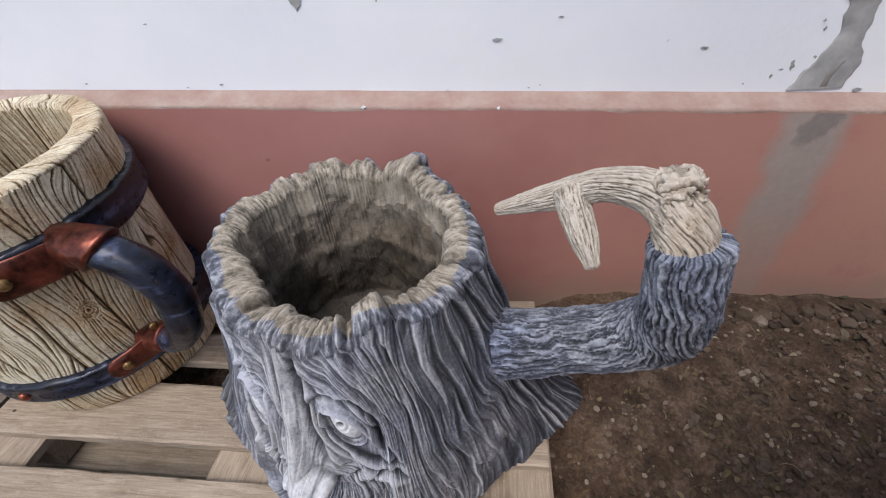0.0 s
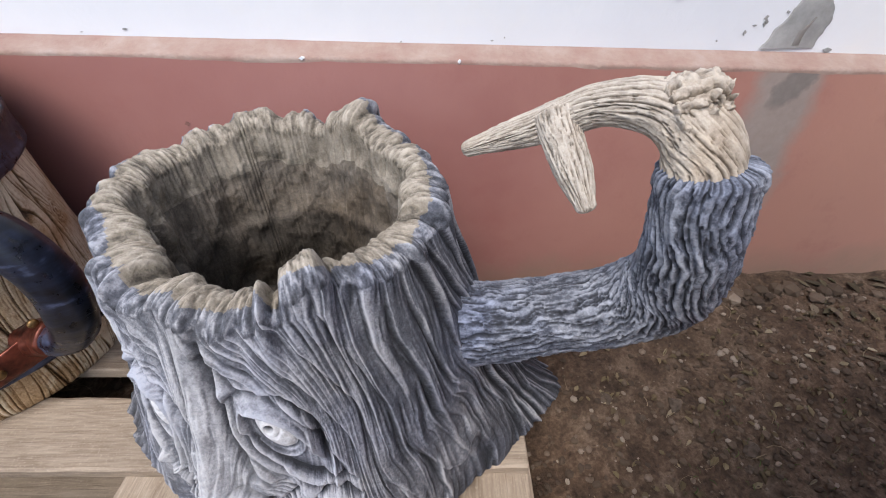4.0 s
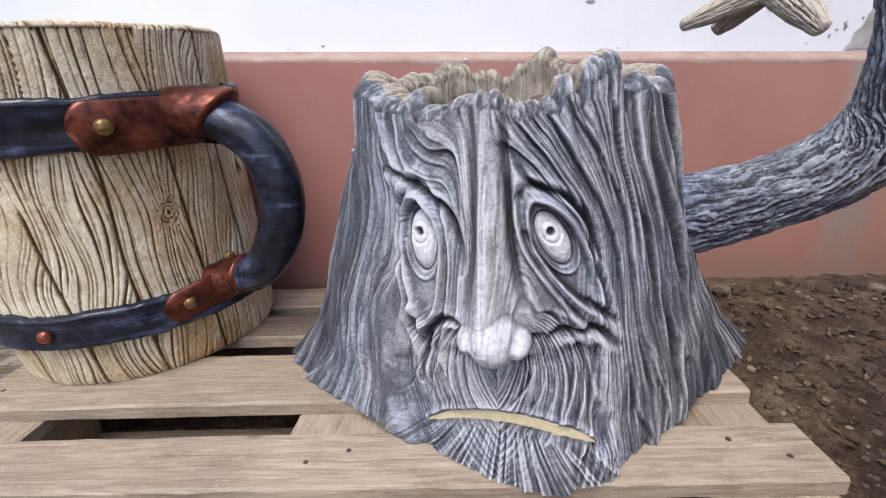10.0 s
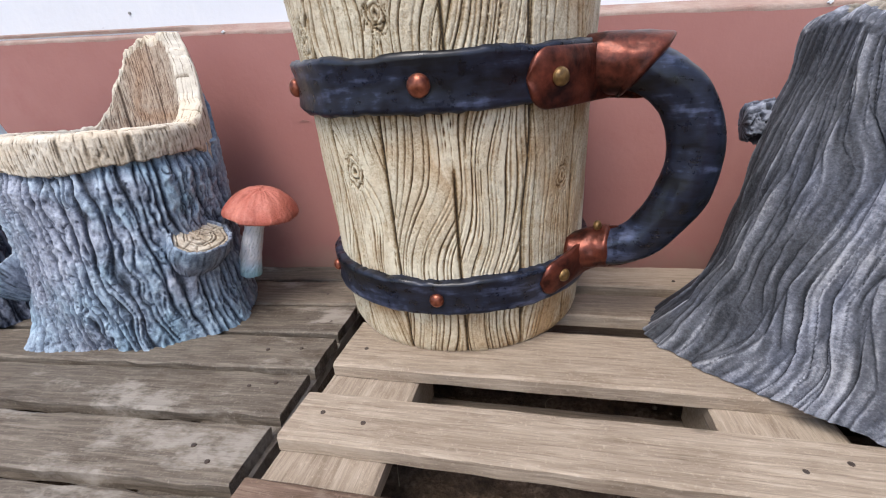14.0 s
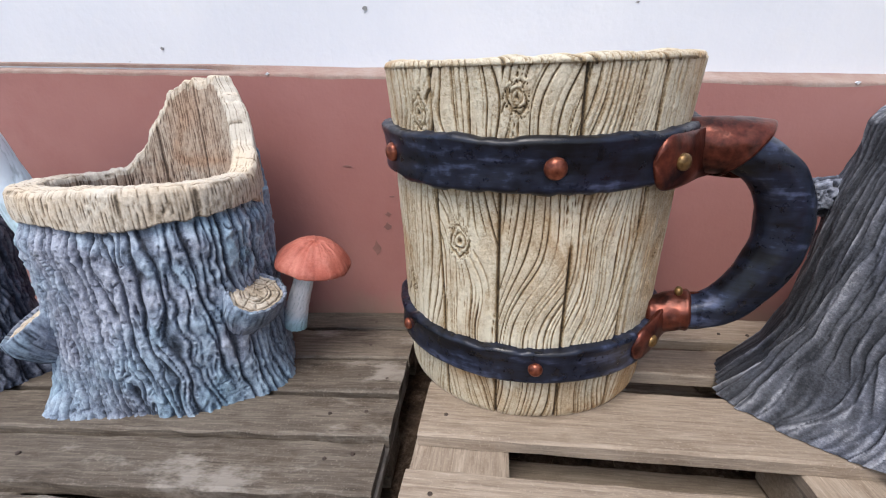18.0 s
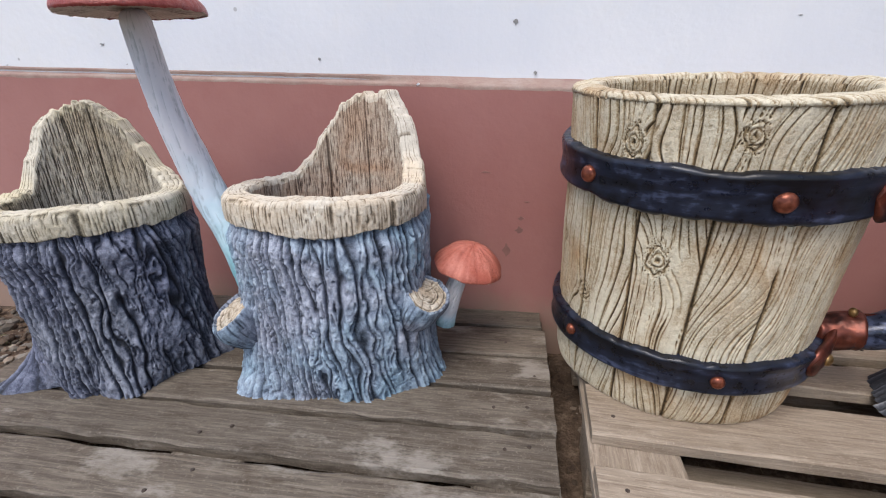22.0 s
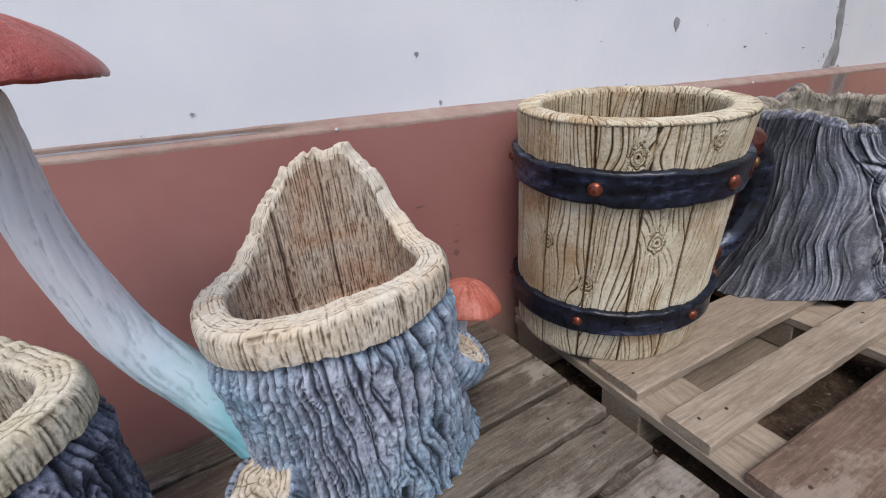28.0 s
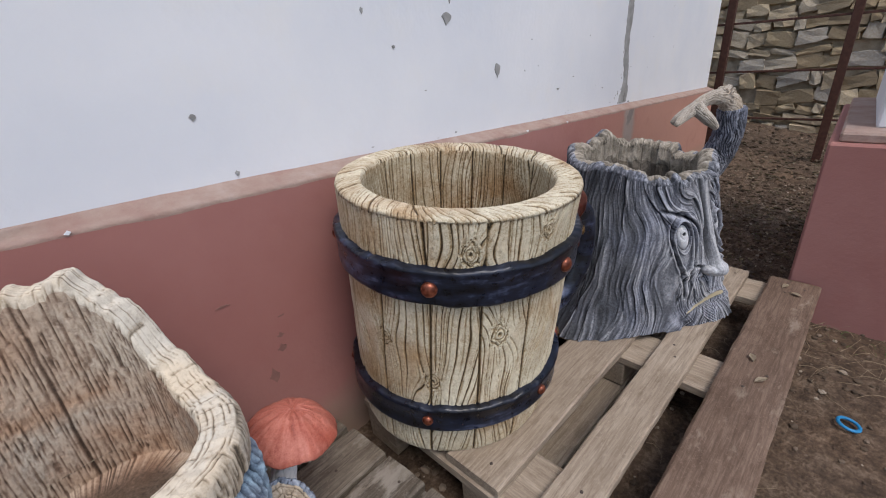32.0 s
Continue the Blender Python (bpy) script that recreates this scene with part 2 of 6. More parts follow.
M_PINE = plank_mat("new_pine_boards", (0.195, 0.148, 0.110), (0.312, 0.252, 0.192), (0.43, 0.358, 0.285))
M_RED = plank_mat("red_brown_stained_board", (0.080, 0.050, 0.034), (0.142, 0.092, 0.066), (0.21, 0.15, 0.113), stain=(0.30, 0.24, 0.19), grime=0.85)
M_OLD = plank_mat("weathered_grey_boards", (0.056, 0.044, 0.034), (0.128, 0.105, 0.082), (0.215, 0.185, 0.150), stain=(0.30, 0.27, 0.235), grime=0.95)


def wall_mats():
    m = Mat("white_limewash", 0.85)
    a, b, f = m.noise(1.3, 5, 0.6), m.noise(7, 5, 0.6), m.noise(55, 4, 0.6)
    col = m.ramp(a, (0.35, (0.62, 0.645, 0.70)), (0.6, (0.70, 0.712, 0.745)))
    col = m.mix(m.ramp(b, (0.55, 0.0), (0.75, 0.35)), col, (0.70, 0.685, 0.66))
    spots = m.n("ShaderNodeTexVoronoi", Scale=9.0, Randomness=1.0)
    m.link(m.stretch((1, 1, 1)), spots.inputs["Vector"])
    cut = m.math("MULTIPLY", m.ramp(spots.outputs["Distance"], (0.035, 1.0), (0.05, 0.0)), m.ramp(b, (0.52, 0.0), (0.56, 1.0)))
    col = m.mix(m.math("MULTIPLY", cut, 0.7), col, (0.33, 0.33, 0.34))
    m.color(col).bump(m.math("ADD", f, m.math("MULTIPLY", b, 1.5)), 0.25, 0.004)
    white = m.m
    m = Mat("pink_plinth_paint", 0.8)
    a, b, f = m.noise(1.1, 5, 0.6), m.noise(8, 5, 0.65), m.noise(70, 4, 0.6)
    sep = m.n("ShaderNodeSeparateXYZ")
    m.link(m.co, sep.inputs[0])
    col = m.ramp(a, (0.35, (0.288, 0.122, 0.108)), (0.62, (0.350, 0.168, 0.150)))
    fade = m.math("ADD", sep.outputs[0], m.math("MULTIPLY", m.math("SUBTRACT", a, 0.5), 1.2))
    col = m.mix(m.ramp(m.math("MULTIPLY", fade, 0.5), (0.22, 0.0), (0.72, 0.85)), col, (0.44, 0.235, 0.18))
    col = m.mix(m.ramp(b, (0.55, 0.0), (0.8, 0.4)), col, (0.27, 0.10, 0.09))
    low = m.math("ADD", sep.outputs[2], m.math("MULTIPLY", m.math("SUBTRACT", b, 0.5), 0.18))
    col = m.mix(m.ramp(low, (0.05, 0.8), (0.17, 0.0)), col, (0.27, 0.20, 0.15))
    # cement slurry that ran down from the crack, thin at its edges, with a wet patch
    drift = m.math("MULTIPLY", m.math("SUBTRACT", m.noise(9, 5, 0.65), 0.5), 0.09)
    across = m.math("ABSOLUTE", m.math("SUBTRACT", m.math("ADD", sep.outputs[0], drift), 1.152))
    smear = m.math("MULTIPLY", m.ramp(across, (0.040, 0.9), (0.078, 0.0)), m.ramp(sep.outputs[2], (0.08, 0.25), (0.40, 1.0)))
    col = m.mix(smear, col, m.mix(f, (0.25, 0.215, 0.195), (0.35, 0.31, 0.285)))
    up = m.math("SUBTRACT", sep.outputs[2], 0.560)
    aside = m.math("SUBTRACT", m.math("SUBTRACT", m.math("ADD", sep.outputs[0], drift), 1.158), m.math("MULTIPLY", up, 0.55))
    wet = m.math("ADD", m.math("POWER", m.math("MULTIPLY", aside, 27.0), 2.0), m.math("POWER", m.math("MULTIPLY", up, 20.0), 2.0))
    col = m.mix(m.ramp(wet, (0.5, 0.8), (1.3, 0.0)), col, m.mix(f, (0.13, 0.115, 0.108), (0.22, 0.20, 0.19)))
    m.color(col).bump(m.math("ADD", f, m.math("MULTIPLY", b, 2.0)), 0.25, 0.004)
    pink = m.m
    m = Mat("beige_ledge", 0.85)
    b, f = m.noise(14, 5, 0.65), m.noise(80, 4, 0.6)
    m.color(m.ramp(b, (0.3, (0.27, 0.165, 0.14)), (0.52, (0.315, 0.225, 0.19)), (0.74, (0.37, 0.295, 0.26)))).bump(m.math("ADD", f, b), 0.5, 0.006)
    return white, pink, m.m


M_WHITE, M_PINK, M_LEDGE = wall_mats()


def plain_mat(name, a, b, scale=30.0, rough=0.85, metal=0.0, strength=0.4):
    m = Mat(name, rough, metal)
    v, f = m.noise(scale, 5, 0.62), m.noise(scale * 5, 3)
    m.color(m.ramp(v, (0.3, a), (0.7, b))).bump(m.math("ADD", v, m.math("MULTIPLY", f, 0.5)), strength, 0.003)
    return m.m


def stone_mat():
    m = Mat("buff_rubble_stone", 0.88)
    v, f = m.noise(9, 5, 0.62), m.noise(60, 4)
    tone = m.ramp(m.random(), (0.0, (0.24, 0.185, 0.12)), (0.35, (0.42, 0.33, 0.21)), (0.7, (0.56, 0.47, 0.34)), (1.0, (0.40, 0.37, 0.33)))
    col = m.mix(m.ramp(v, (0.35, 0.0), (0.7, 0.7)), tone, m.mix(1.0, tone, (0.62, 0.55, 0.45), "MULTIPLY"))
    m.color(col).bump(m.math("ADD", v, m.math("MULTIPLY", f, 0.5)), 0.6, 0.006)
    return m.m


M_CEMENT = plain_mat("grey_cement_patch", (0.20, 0.20, 0.20), (0.33, 0.33, 0.33))
M_DARKCEMENT = plain_mat("wet_dark_cement", (0.13, 0.12, 0.115), (0.22, 0.205, 0.195), 22)
M_DARKSTAIN = plain_mat("dark_scuff", (0.16, 0.08, 0.07), (0.24, 0.12, 0.10))
M_RUST = plain_mat("rusty_steel", (0.05, 0.022, 0.016), (0.10, 0.045, 0.032), 40, 0.7, 0.3)
M_STONE = stone_mat()
M_MORTAR = plain_mat("grey_mortar", (0.28, 0.225, 0.155), (0.48, 0.40, 0.30), 16)


def pebble_mat(name, a, b, c, d):
    m = Mat(name, 0.9)
    isl = m.n("ShaderNodeNewGeometry").outputs["Random Per Island"]
    f = m.noise(70, 4)
    col = m.ramp(isl, (0.0, a), (0.60, b), (0.86, c), (1.0, d))
    m.color(m.mix(m.math("MULTIPLY", f, 0.5), col, (0.09, 0.065, 0.045))).bump(f, 0.5, 0.003)
    return m.m


M_PEBBLE = pebble_mat("soil_grey_pebbles", (0.05, 0.033, 0.022), (0.10, 0.070, 0.048), (0.20, 0.150, 0.112), (0.38, 0.32, 0.255))
M_GRAVEL = pebble_mat("grey_crushed_gravel", (0.045, 0.038, 0.03), (0.10, 0.088, 0.072), (0.17, 0.153, 0.13), (0.29, 0.27, 0.24))
M_CRUMBS = pebble_mat("crumbled_dry_leaves", (0.10, 0.07, 0.038), (0.19, 0.15, 0.08), (0.34, 0.28, 0.17), (0.50, 0.43, 0.31))
M_LITTER = pebble_mat("dead_leaf_litter", (0.045, 0.035, 0.022), (0.085, 0.075, 0.040), (0.15, 0.115, 0.075), (0.30, 0.25, 0.18))
M_TWIG = plain_mat("dry_grass_stems", (0.17, 0.12, 0.075), (0.33, 0.26, 0.17), 40)
M_LEAF = plain_mat("dry_pale_leaf", (0.33, 0.26, 0.18), (0.52, 0.44, 0.33), 60, 0.7)
M_WEED = plain_mat("small_green_weeds", (0.05, 0.08, 0.02), (0.11, 0.15, 0.045), 40)
M_BLUEPLASTIC = plain_mat("blue_plastic", (0.01, 0.16, 0.36), (0.02, 0.22, 0.46), 40, 0.4, 0.0, 0.05)
M_NAIL = plain_mat("rusted_nail_heads", (0.05, 0.04, 0.035), (0.12, 0.09, 0.075), 200, 0.6, 0.5)


def soil_mat():
    m = Mat("bare_brown_soil", 0.95)
    a, b, f = m.noise(2.2, 5, 0.6), m.noise(22, 5, 0.65), m.noise(120, 4, 0.65)
    col = m.ramp(m.math("ADD", m.math("MULTIPLY", b, 0.6), m.math("MULTIPLY", f, 0.4)), (0.33, (0.026, 0.016, 0.010)), (0.50, (0.088, 0.057, 0.037)), (0.66, (0.20, 0.145, 0.102)))
    col = m.mix(m.ramp(a, (0.5, 0.0), (0.7, 0.5)), col, m.mix(1.0, col, (1.25, 1.1, 0.95), "MULTIPLY"))
    m.color(col).bump(m.math("ADD", m.math("MULTIPLY", b, 2.0), f), 0.8, 0.008)
    return m.m


M_SOIL = soil_mat()


# ---- helpers ----
def part(name, mesh, material, parent=None, label=""):
    """Links a mesh or bmesh as one object, under a thing where a parent is given."""
    if isinstance(mesh, bmesh.types.BMesh):
        me = bpy.data.meshes.new(name)
        mesh.to_mesh(me)
        mesh.free()
        mesh = me
    if not mesh.materials:
        mesh.materials.append(material)
    ob = new(name, mesh)
    if parent:
        ob.parent = parent
    if label:
        ob["label"] = label
    return ob


def thing(name, label, category, at=(0, 0, 0), group="", kind=""):
    ob = new(name)
    ob.location = at
    return tagged(ob, label, category, group, kind)


def hash01(i, j, k, seed):
    h = (i * 374761393 + j * 668265263 + k * 2147483647 + seed * 1274126177) & 0xFFFFFFFF
    h = ((h ^ (h >> 13)) * 1274126177) & 0xFFFFFFFF
    h = (h ^ (h >> 16)) & 0xFFFFFFFF
    return h / 4294967295.0


def vnoise(x, y, z=0.0, seed=0):
    """Smooth value noise from 0 to 1 on arrays."""
    x, y, z = np.broadcast_arrays(np.asarray(x, float), np.asarray(y, float), np.asarray(z, float))
    i, j, k = (np.floor(a).astype(np.int64) for a in (x, y, z))
    u, v, w = x - i, y - j, z - k
    u, v, w = (a * a * (3 - 2 * a) for a in (u, v, w))
    out = 0.0
    for di, fu in ((0, 1 - u), (1, u)):
        for dj, fv in ((0, 1 - v), (1, v)):
            for dk, fw in ((0, 1 - w), (1, w)):
                out = out + hash01(i + di, j + dj, k + dk, seed) * fu * fv * fw
    return out


def fbm(x, y, z=0.0, octaves=4, seed=0):
    total, amp, norm = 0.0, 1.0, 0.0
    for o in range(octaves):
        f = 2.0 ** o
        total = total + amp * vnoise(x * f, y * f, z * f, seed + o * 17)
        norm += amp
        amp *= 0.5
    return total / norm


def smooth(a, b, x):
    t = np.clip((x - a) / (b - a), 0, 1)
    return t * t * (3 - 2 * t)


def bell(x, w):
    return np.exp(-(x / w) ** 2)


def lut(x, pairs):
    """Monotone table lookup, eased between the given pairs."""
    xs, ys = zip(*pairs)
    return np.interp(x, xs, ys)


def sheet(name, P, wrap=True, attrs=None, flip=False, cap_ends=False, shade=True):
    """A mesh from a grid of points P[row, column, 3]; columns close on themselves where wrap is set. attrs: name to array."""
    r, c, _ = P.shape
    idx = np.arange(r * c).reshape(r, c)
    a = idx[:-1]
    b = idx[1:]
    if wrap:
        a2, b2 = np.roll(a, -1, 1), np.roll(b, -1, 1)
    else:
        a, a2, b, b2 = a[:, :-1], a[:, 1:], b[:, :-1], b[:, 1:]
    quads = np.stack([a, a2, b2, b], -1).reshape(-1, 4)
    if flip:
        quads = quads[:, ::-1]
    me = bpy.data.meshes.new(name)
    n = len(quads)
    extra = []
    if cap_ends:
        extra = [idx[0][::-1], idx[-1]]
        if flip:
            extra = [e[::-1] for e in extra]
    loops = np.concatenate([quads.reshape(-1)] + [e for e in extra])
    starts = list(np.arange(n) * 4)
    totals = [4] * n
    at = n * 4
    for e in extra:
        starts.append(at)
        totals.append(len(e))
        at += len(e)
    me.vertices.add(r * c)
    me.vertices.foreach_set("co", P.reshape(-1).astype(np.float32))
    me.loops.add(len(loops))
    me.loops.foreach_set("vertex_index", loops.astype(np.int32))
    me.polygons.add(len(starts))
    me.polygons.foreach_set("loop_start", np.array(starts, np.int32))
    me.polygons.foreach_set("loop_total", np.array(totals, np.int32))
    me.update(calc_edges=True)
    me.validate()
    me.polygons.foreach_set("use_smooth", np.full(len(me.polygons), shade, bool))
    for k, v in (attrs or {}).items():
        me.attributes.new(k, "FLOAT", "POINT").data.foreach_set("value", np.ascontiguousarray(np.broadcast_to(v, (r, c)), dtype=np.float32).reshape(-1))
    return me


def spline(points, n):
    """Catmull-Rom through the points, n samples."""
    p = np.array(points, float)
    p = np.concatenate([[2 * p[0] - p[1]], p, [2 * p[-1] - p[-2]]])
    s = np.linspace(0, len(p) - 3 - 1e-6, n)
    i = s.astype(int)
    t = (s - i)[:, None]
    a, b, c, d = p[i], p[i + 1], p[i + 2], p[i + 3]
    return 0.5 * (2 * b + (c - a) * t + (2 * a - 5 * b + 4 * c - d) * t ** 2 + (3 * b - 3 * c + d - a) * t ** 3)


def tube(points, radii, rings, cols, relief=None, flat=1.0, up=(0.13, 0.21, 0.97)):
    """Grid of a bent, tapering tube with rounded ends. relief(angle, along) gives an outward offset."""
    c = spline(points, rings)
    r = np.interp(np.linspace(0, 1, rings), np.linspace(0, 1, len(radii)), radii)
    end = np.sqrt(np.clip(1 - (1 - np.clip(np.arange(rings) / 4.0, 0, 1)) ** 2, 0.0025, 1))
    r = r * end * end[::-1]
    tan = np.gradient(c, axis=0)
    tan /= np.linalg.norm(tan, axis=1)[:, None]
    nx = np.cross(np.array(up)[None], tan)
    nx /= np.linalg.norm(nx, axis=1)[:, None]
    ny = np.cross(tan, nx)
    ang = np.linspace(0, 2 * np.pi, cols, endpoint=False)
    A, S = np.meshgrid(ang, np.linspace(0, 1, rings))
    off = relief(A, S) if relief else np.zeros_like(A)
    rad = r[:, None] + off * end[:, None] * end[::-1][:, None]
    return c[:, None] + (np.cos(A) * rad)[..., None] * nx[:, None] + (np.sin(A) * rad * flat)[..., None] * ny[:, None], A, S


def box_bm(sx, sy, sz, bevel=0.002, rnd=None, wobble=0.0):
    """A box from its middle, bevelled, with slightly uneven corners."""
    bm = bmesh.new()
    bmesh.ops.create_cube(bm, size=1.0)
    for v in bm.verts:
        v.co = Vector((v.co.x * sx, v.co.y * sy, v.co.z * sz))
        if rnd:
            v.co += Vector((rnd.uniform(-wobble, wobble), rnd.uniform(-wobble, wobble), rnd.uniform(-wobble, wobble) * 0.4))
    if bevel:
        bmesh.ops.bevel(bm, geom=bm.edges[:], offset=bevel, segments=1, affect="EDGES")
    return bm


def place(ob, x, y, z, rx=0, ry=0, rz=0):
    ob.matrix_basis = pose(x, y, z, rx, ry, rz)
    return ob


# ---- building: rendered wall on a pink plinth ----
LEFT, CORNER, FRONT, BACK = -7.0, 2.75, 0.050, 0.093


def plinth_top(x):
    return 0.659 - 0.0455 * x


def wall_face(x):
    """Front of the white wall, brought forward at the far left to fit the camera's view of the ledge."""
    return BACK - 0.026 * smooth(-0.75, -1.15, x)


def prism(x0, x1, y0, y1, zlow, ztop, cuts=40):
    """A long block whose top follows ztop(x)."""
    bm = bmesh.new()
    ring = []
    for i in range(cuts + 1):
        x = x0 + (x1 - x0) * i / cuts
        zl, zt, yf = (zlow(x) if callable(zlow) else zlow), ztop(x), (y0(x) if callable(y0) else y0)
        ring.append([bm.verts.new((x, yf, zl)), bm.verts.new((x, yf, zt)), bm.verts.new((x, y1, zt)), bm.verts.new((x, y1, zl))])
    for a, b in zip(ring, ring[1:]):
        for k in range(4):
            bm.faces.new((a[k], b[k], b[(k + 1) % 4], a[(k + 1) % 4]))
    bm.faces.new(ring[0])
    bm.faces.new(ring[-1][::-1])
    bmesh.ops.recalc_face_normals(bm, faces=bm.faces[:])
    return bm


wall = part("wall_north", prism(LEFT, CORNER, wall_face, 0.5, lambda x: plinth_top(x) - 0.05, lambda x: 3.4, 90), M_WHITE)
tagged(wall, "white limewashed house wall with chips and stains", "wall", kind="structure")
plinth = part("plinth_north", prism(LEFT, CORNER + 0.035, FRONT, 0.48, -0.3, lambda x: plinth_top(x) - 0.017), M_PINK)
tagged(plinth, "faded pink painted plinth along the house wall", "wall", kind="structure")


def ledge_mesh():
    xs = np.linspace(LEFT, CORNER + 0.037, 900)
    prof = [(FRONT + 0.001, -0.026), (FRONT - 0.0015, -0.018), (FRONT + 0.003, -0.013), (FRONT + 0.02, -0.008), (-0.006, -0.001), (0.002, 0.005)]
    P = np.zeros((len(prof), len(xs), 3))
    for r, (y, z) in enumerate(prof):
        w = (fbm(xs * 14, 3.0 + r * 0.3, 0, 4, 5) - 0.5)
        P[r, :, 0] = xs
        P[r, :, 1] = (y if r < 4 else wall_face(xs) + y) + w * 0.0025 * (r < 3)
        P[r, :, 2] = plinth_top(xs) + z + w * 0.0022
    return sheet("plinth_ledge", P, wrap=False)


ledge = part("plinth_ledge", ledge_mesh(), M_LEDGE)
tagged(ledge, "worn beige mortar ledge on top of the pink plinth", "ledge", kind="structure")


def blotch(name, outline, y, material, parent, jag=0.006, thick=0.003, seed=1, label=""):
    """A thin patch on the wall with a ragged outline, given by a few corner points (x, z)."""
    rnd = random.Random(seed)
    pts = []
    n = len(outline)
    for i in range(n):
        (xa, za), (xb, zb) = outline[i], outline[(i + 1) % n]
        k = max(2, int(math.hypot(xb - xa, zb - za) / 0.008))
        for s in range(k):
            f = s / k
            pts.append((xa + (xb - xa) * f + rnd.uniform(-jag, jag), za + (zb - za) * f + rnd.uniform(-jag, jag)))
    bm = bmesh.new()
    front = [bm.verts.new((x, y - thick, z)) for x, z in pts]
    backv = [bm.verts.new((x, y + 0.002, z)) for x, z in pts]
    face = bm.faces.new(front)
    for i in range(len(pts)):
        j = (i + 1) % len(pts)
        bm.faces.new((front[i], backv[i], backv[j], front[j]))
    bmesh.ops.triangulate(bm, faces=[face])
    bmesh.ops.recalc_face_normals(bm, faces=bm.faces[:])
    return part(name, bm, material, parent, label)


def streak(name, levels, y, material, parent, jag, thick, seed, label):
    """A ragged strip on the wall: levels of (height, left, right)."""
    zs = np.arange(levels[0][0], levels[-1][0], 0.006)
    zl, xl, xr = zip(*levels)
    left = np.interp(zs, zl, xl) + (fbm(zs * 30, 1.5, 0, 4, seed) - 0.5) * jag * 4
    right = np.interp(zs, zl, xr) + (fbm(zs * 30, 7.5, 0, 4, seed + 1) - 0.5) * jag * 4
    P = np.zeros((len(zs), 6, 3))
    for k, (f, d) in enumerate(((0.0, 0.002), (0.0, -thick * 0.6), (0.04, -thick), (0.96, -thick), (1.0, -thick * 0.6), (1.0, 0.002))):
        P[:, k, 0] = left + (right - left) * f
        P[:, k, 1] = y + d
        P[:, k, 2] = zs
    return part(name, sheet(name, P, wrap=False, flip=True), material, parent, label)


streak("cement_strip", [(0.617, 1.093, 1.195), (0.645, 1.108, 1.200), (0.68, 1.124, 1.195), (0.717, 1.143, 1.188), (0.76, 1.135, 1.184), (0.85, 1.115, 1.168), (1.0, 1.118, 1.178), (1.5, 1.14, 1.21)], BACK, M_CEMENT, wall, 0.008, 0.003, 3, "grey cement strip over a crack")
streak("cement_drip", [(0.622, 1.148, 1.163), (0.645, 1.152, 1.166), (0.672, 1.168, 1.176)], BACK - 0.003, M_DARKCEMENT, wall, 0.003, 0.001, 9, "darker wet drip in the cement")
CHIPS = ((0.137, 0.826, 0.013, 0.022), (-0.741, 0.812, 0.0055, 0.006), (-0.693, 0.705, 0.004, 0.005), (-1.205, 0.749, 0.004, 0.003), (-0.08, 0.965, 0.020, 0.014), (-0.353, 0.977, 0.004, 0.006), (-0.272, 0.904, 0.005, 0.004),
         (-1.804, 0.803, 0.006, 0.003), (-2.132, 0.833, 0.004, 0.004), (-0.066, 1.005, 0.003, 0.008), (0.517, 0.738, 0.010, 0.003), (0.909, 0.705, 0.007, 0.002), (0.18, 0.6475, 0.020, 0.0022), (1.225, 0.612, 0.009, 0.004))
for k, (x, z, w, hh) in enumerate(CHIPS):
    blotch("paint_chip", [(x - w, z + hh * 0.2), (x - w * 0.2, z + hh), (x + w * 0.9, z + hh * 0.5), (x + w * 0.7, z - hh * 0.4), (x - w * 0.1, z - hh)], float(wall_face(x)), M_CEMENT, wall, min(w, hh) * 0.2, 0.0025, 30 + k)
# small flakes knocked out of the limewash beside the strip and above the ledge
rnd = random.Random(77)
for k in range(34):
    if k < 12:
        z = rnd.uniform(0.64, 0.84)
        x = 1.128 - rnd.uniform(0.0, 0.05) + 0.05 * smooth(0.64, 0.72, z) - 0.03
        w, hh = rnd.uniform(0.002, 0.007), rnd.uniform(0.0015, 0.005)
    else:
        x = rnd.uniform(-2.2, 1.6)
        z = plinth_top(x) + rnd.choice((rnd.uniform(0.004, 0.02), rnd.uniform(0.02, 0.3)))
        w, hh = rnd.uniform(0.0012, 0.005), rnd.uniform(0.0008, 0.0022)
    blotch("paint_flake", [(x - w, z), (x, z + hh), (x + w, z + hh * 0.3), (x + w * 0.3, z - hh)], float(wall_face(x)), M_CEMENT, wall, min(w, hh) * 0.3, 0.0012, 130 + k)
for k, (x, z, w, hh) in enumerate(((-0.70, 0.412, 0.006, 0.002), (-0.711, 0.37, 0.009, 0.006), (-0.715, 0.34, 0.012, 0.009), (-0.744, 0.285, 0.012, 0.020), (-0.80, 0.483, 0.013, 0.002), (0.16, 0.47, 0.008, 0.003), (0.0, 0.52, 0.004, 0.003))):
    blotch("scuff", [(x - w, z), (x, z + hh), (x + w, z), (x, z - hh)], FRONT, M_DARKSTAIN, plinth, 0.002, 0.0015, 60 + k)
for k, (x, w) in enumerate(((0.242, 0.005), (-0.96, 0.004), (0.52, 0.003))):
    z = plinth_top(x) - 0.016
    blotch("edge_chip", [(x - w, z), (x, z + 0.003), (x + w, z + 0.001), (x, z - 0.003)], FRONT, M_WHITE, plinth, 0.0006, 0.003, 90 + k, "white fleck where the edge is chipped")

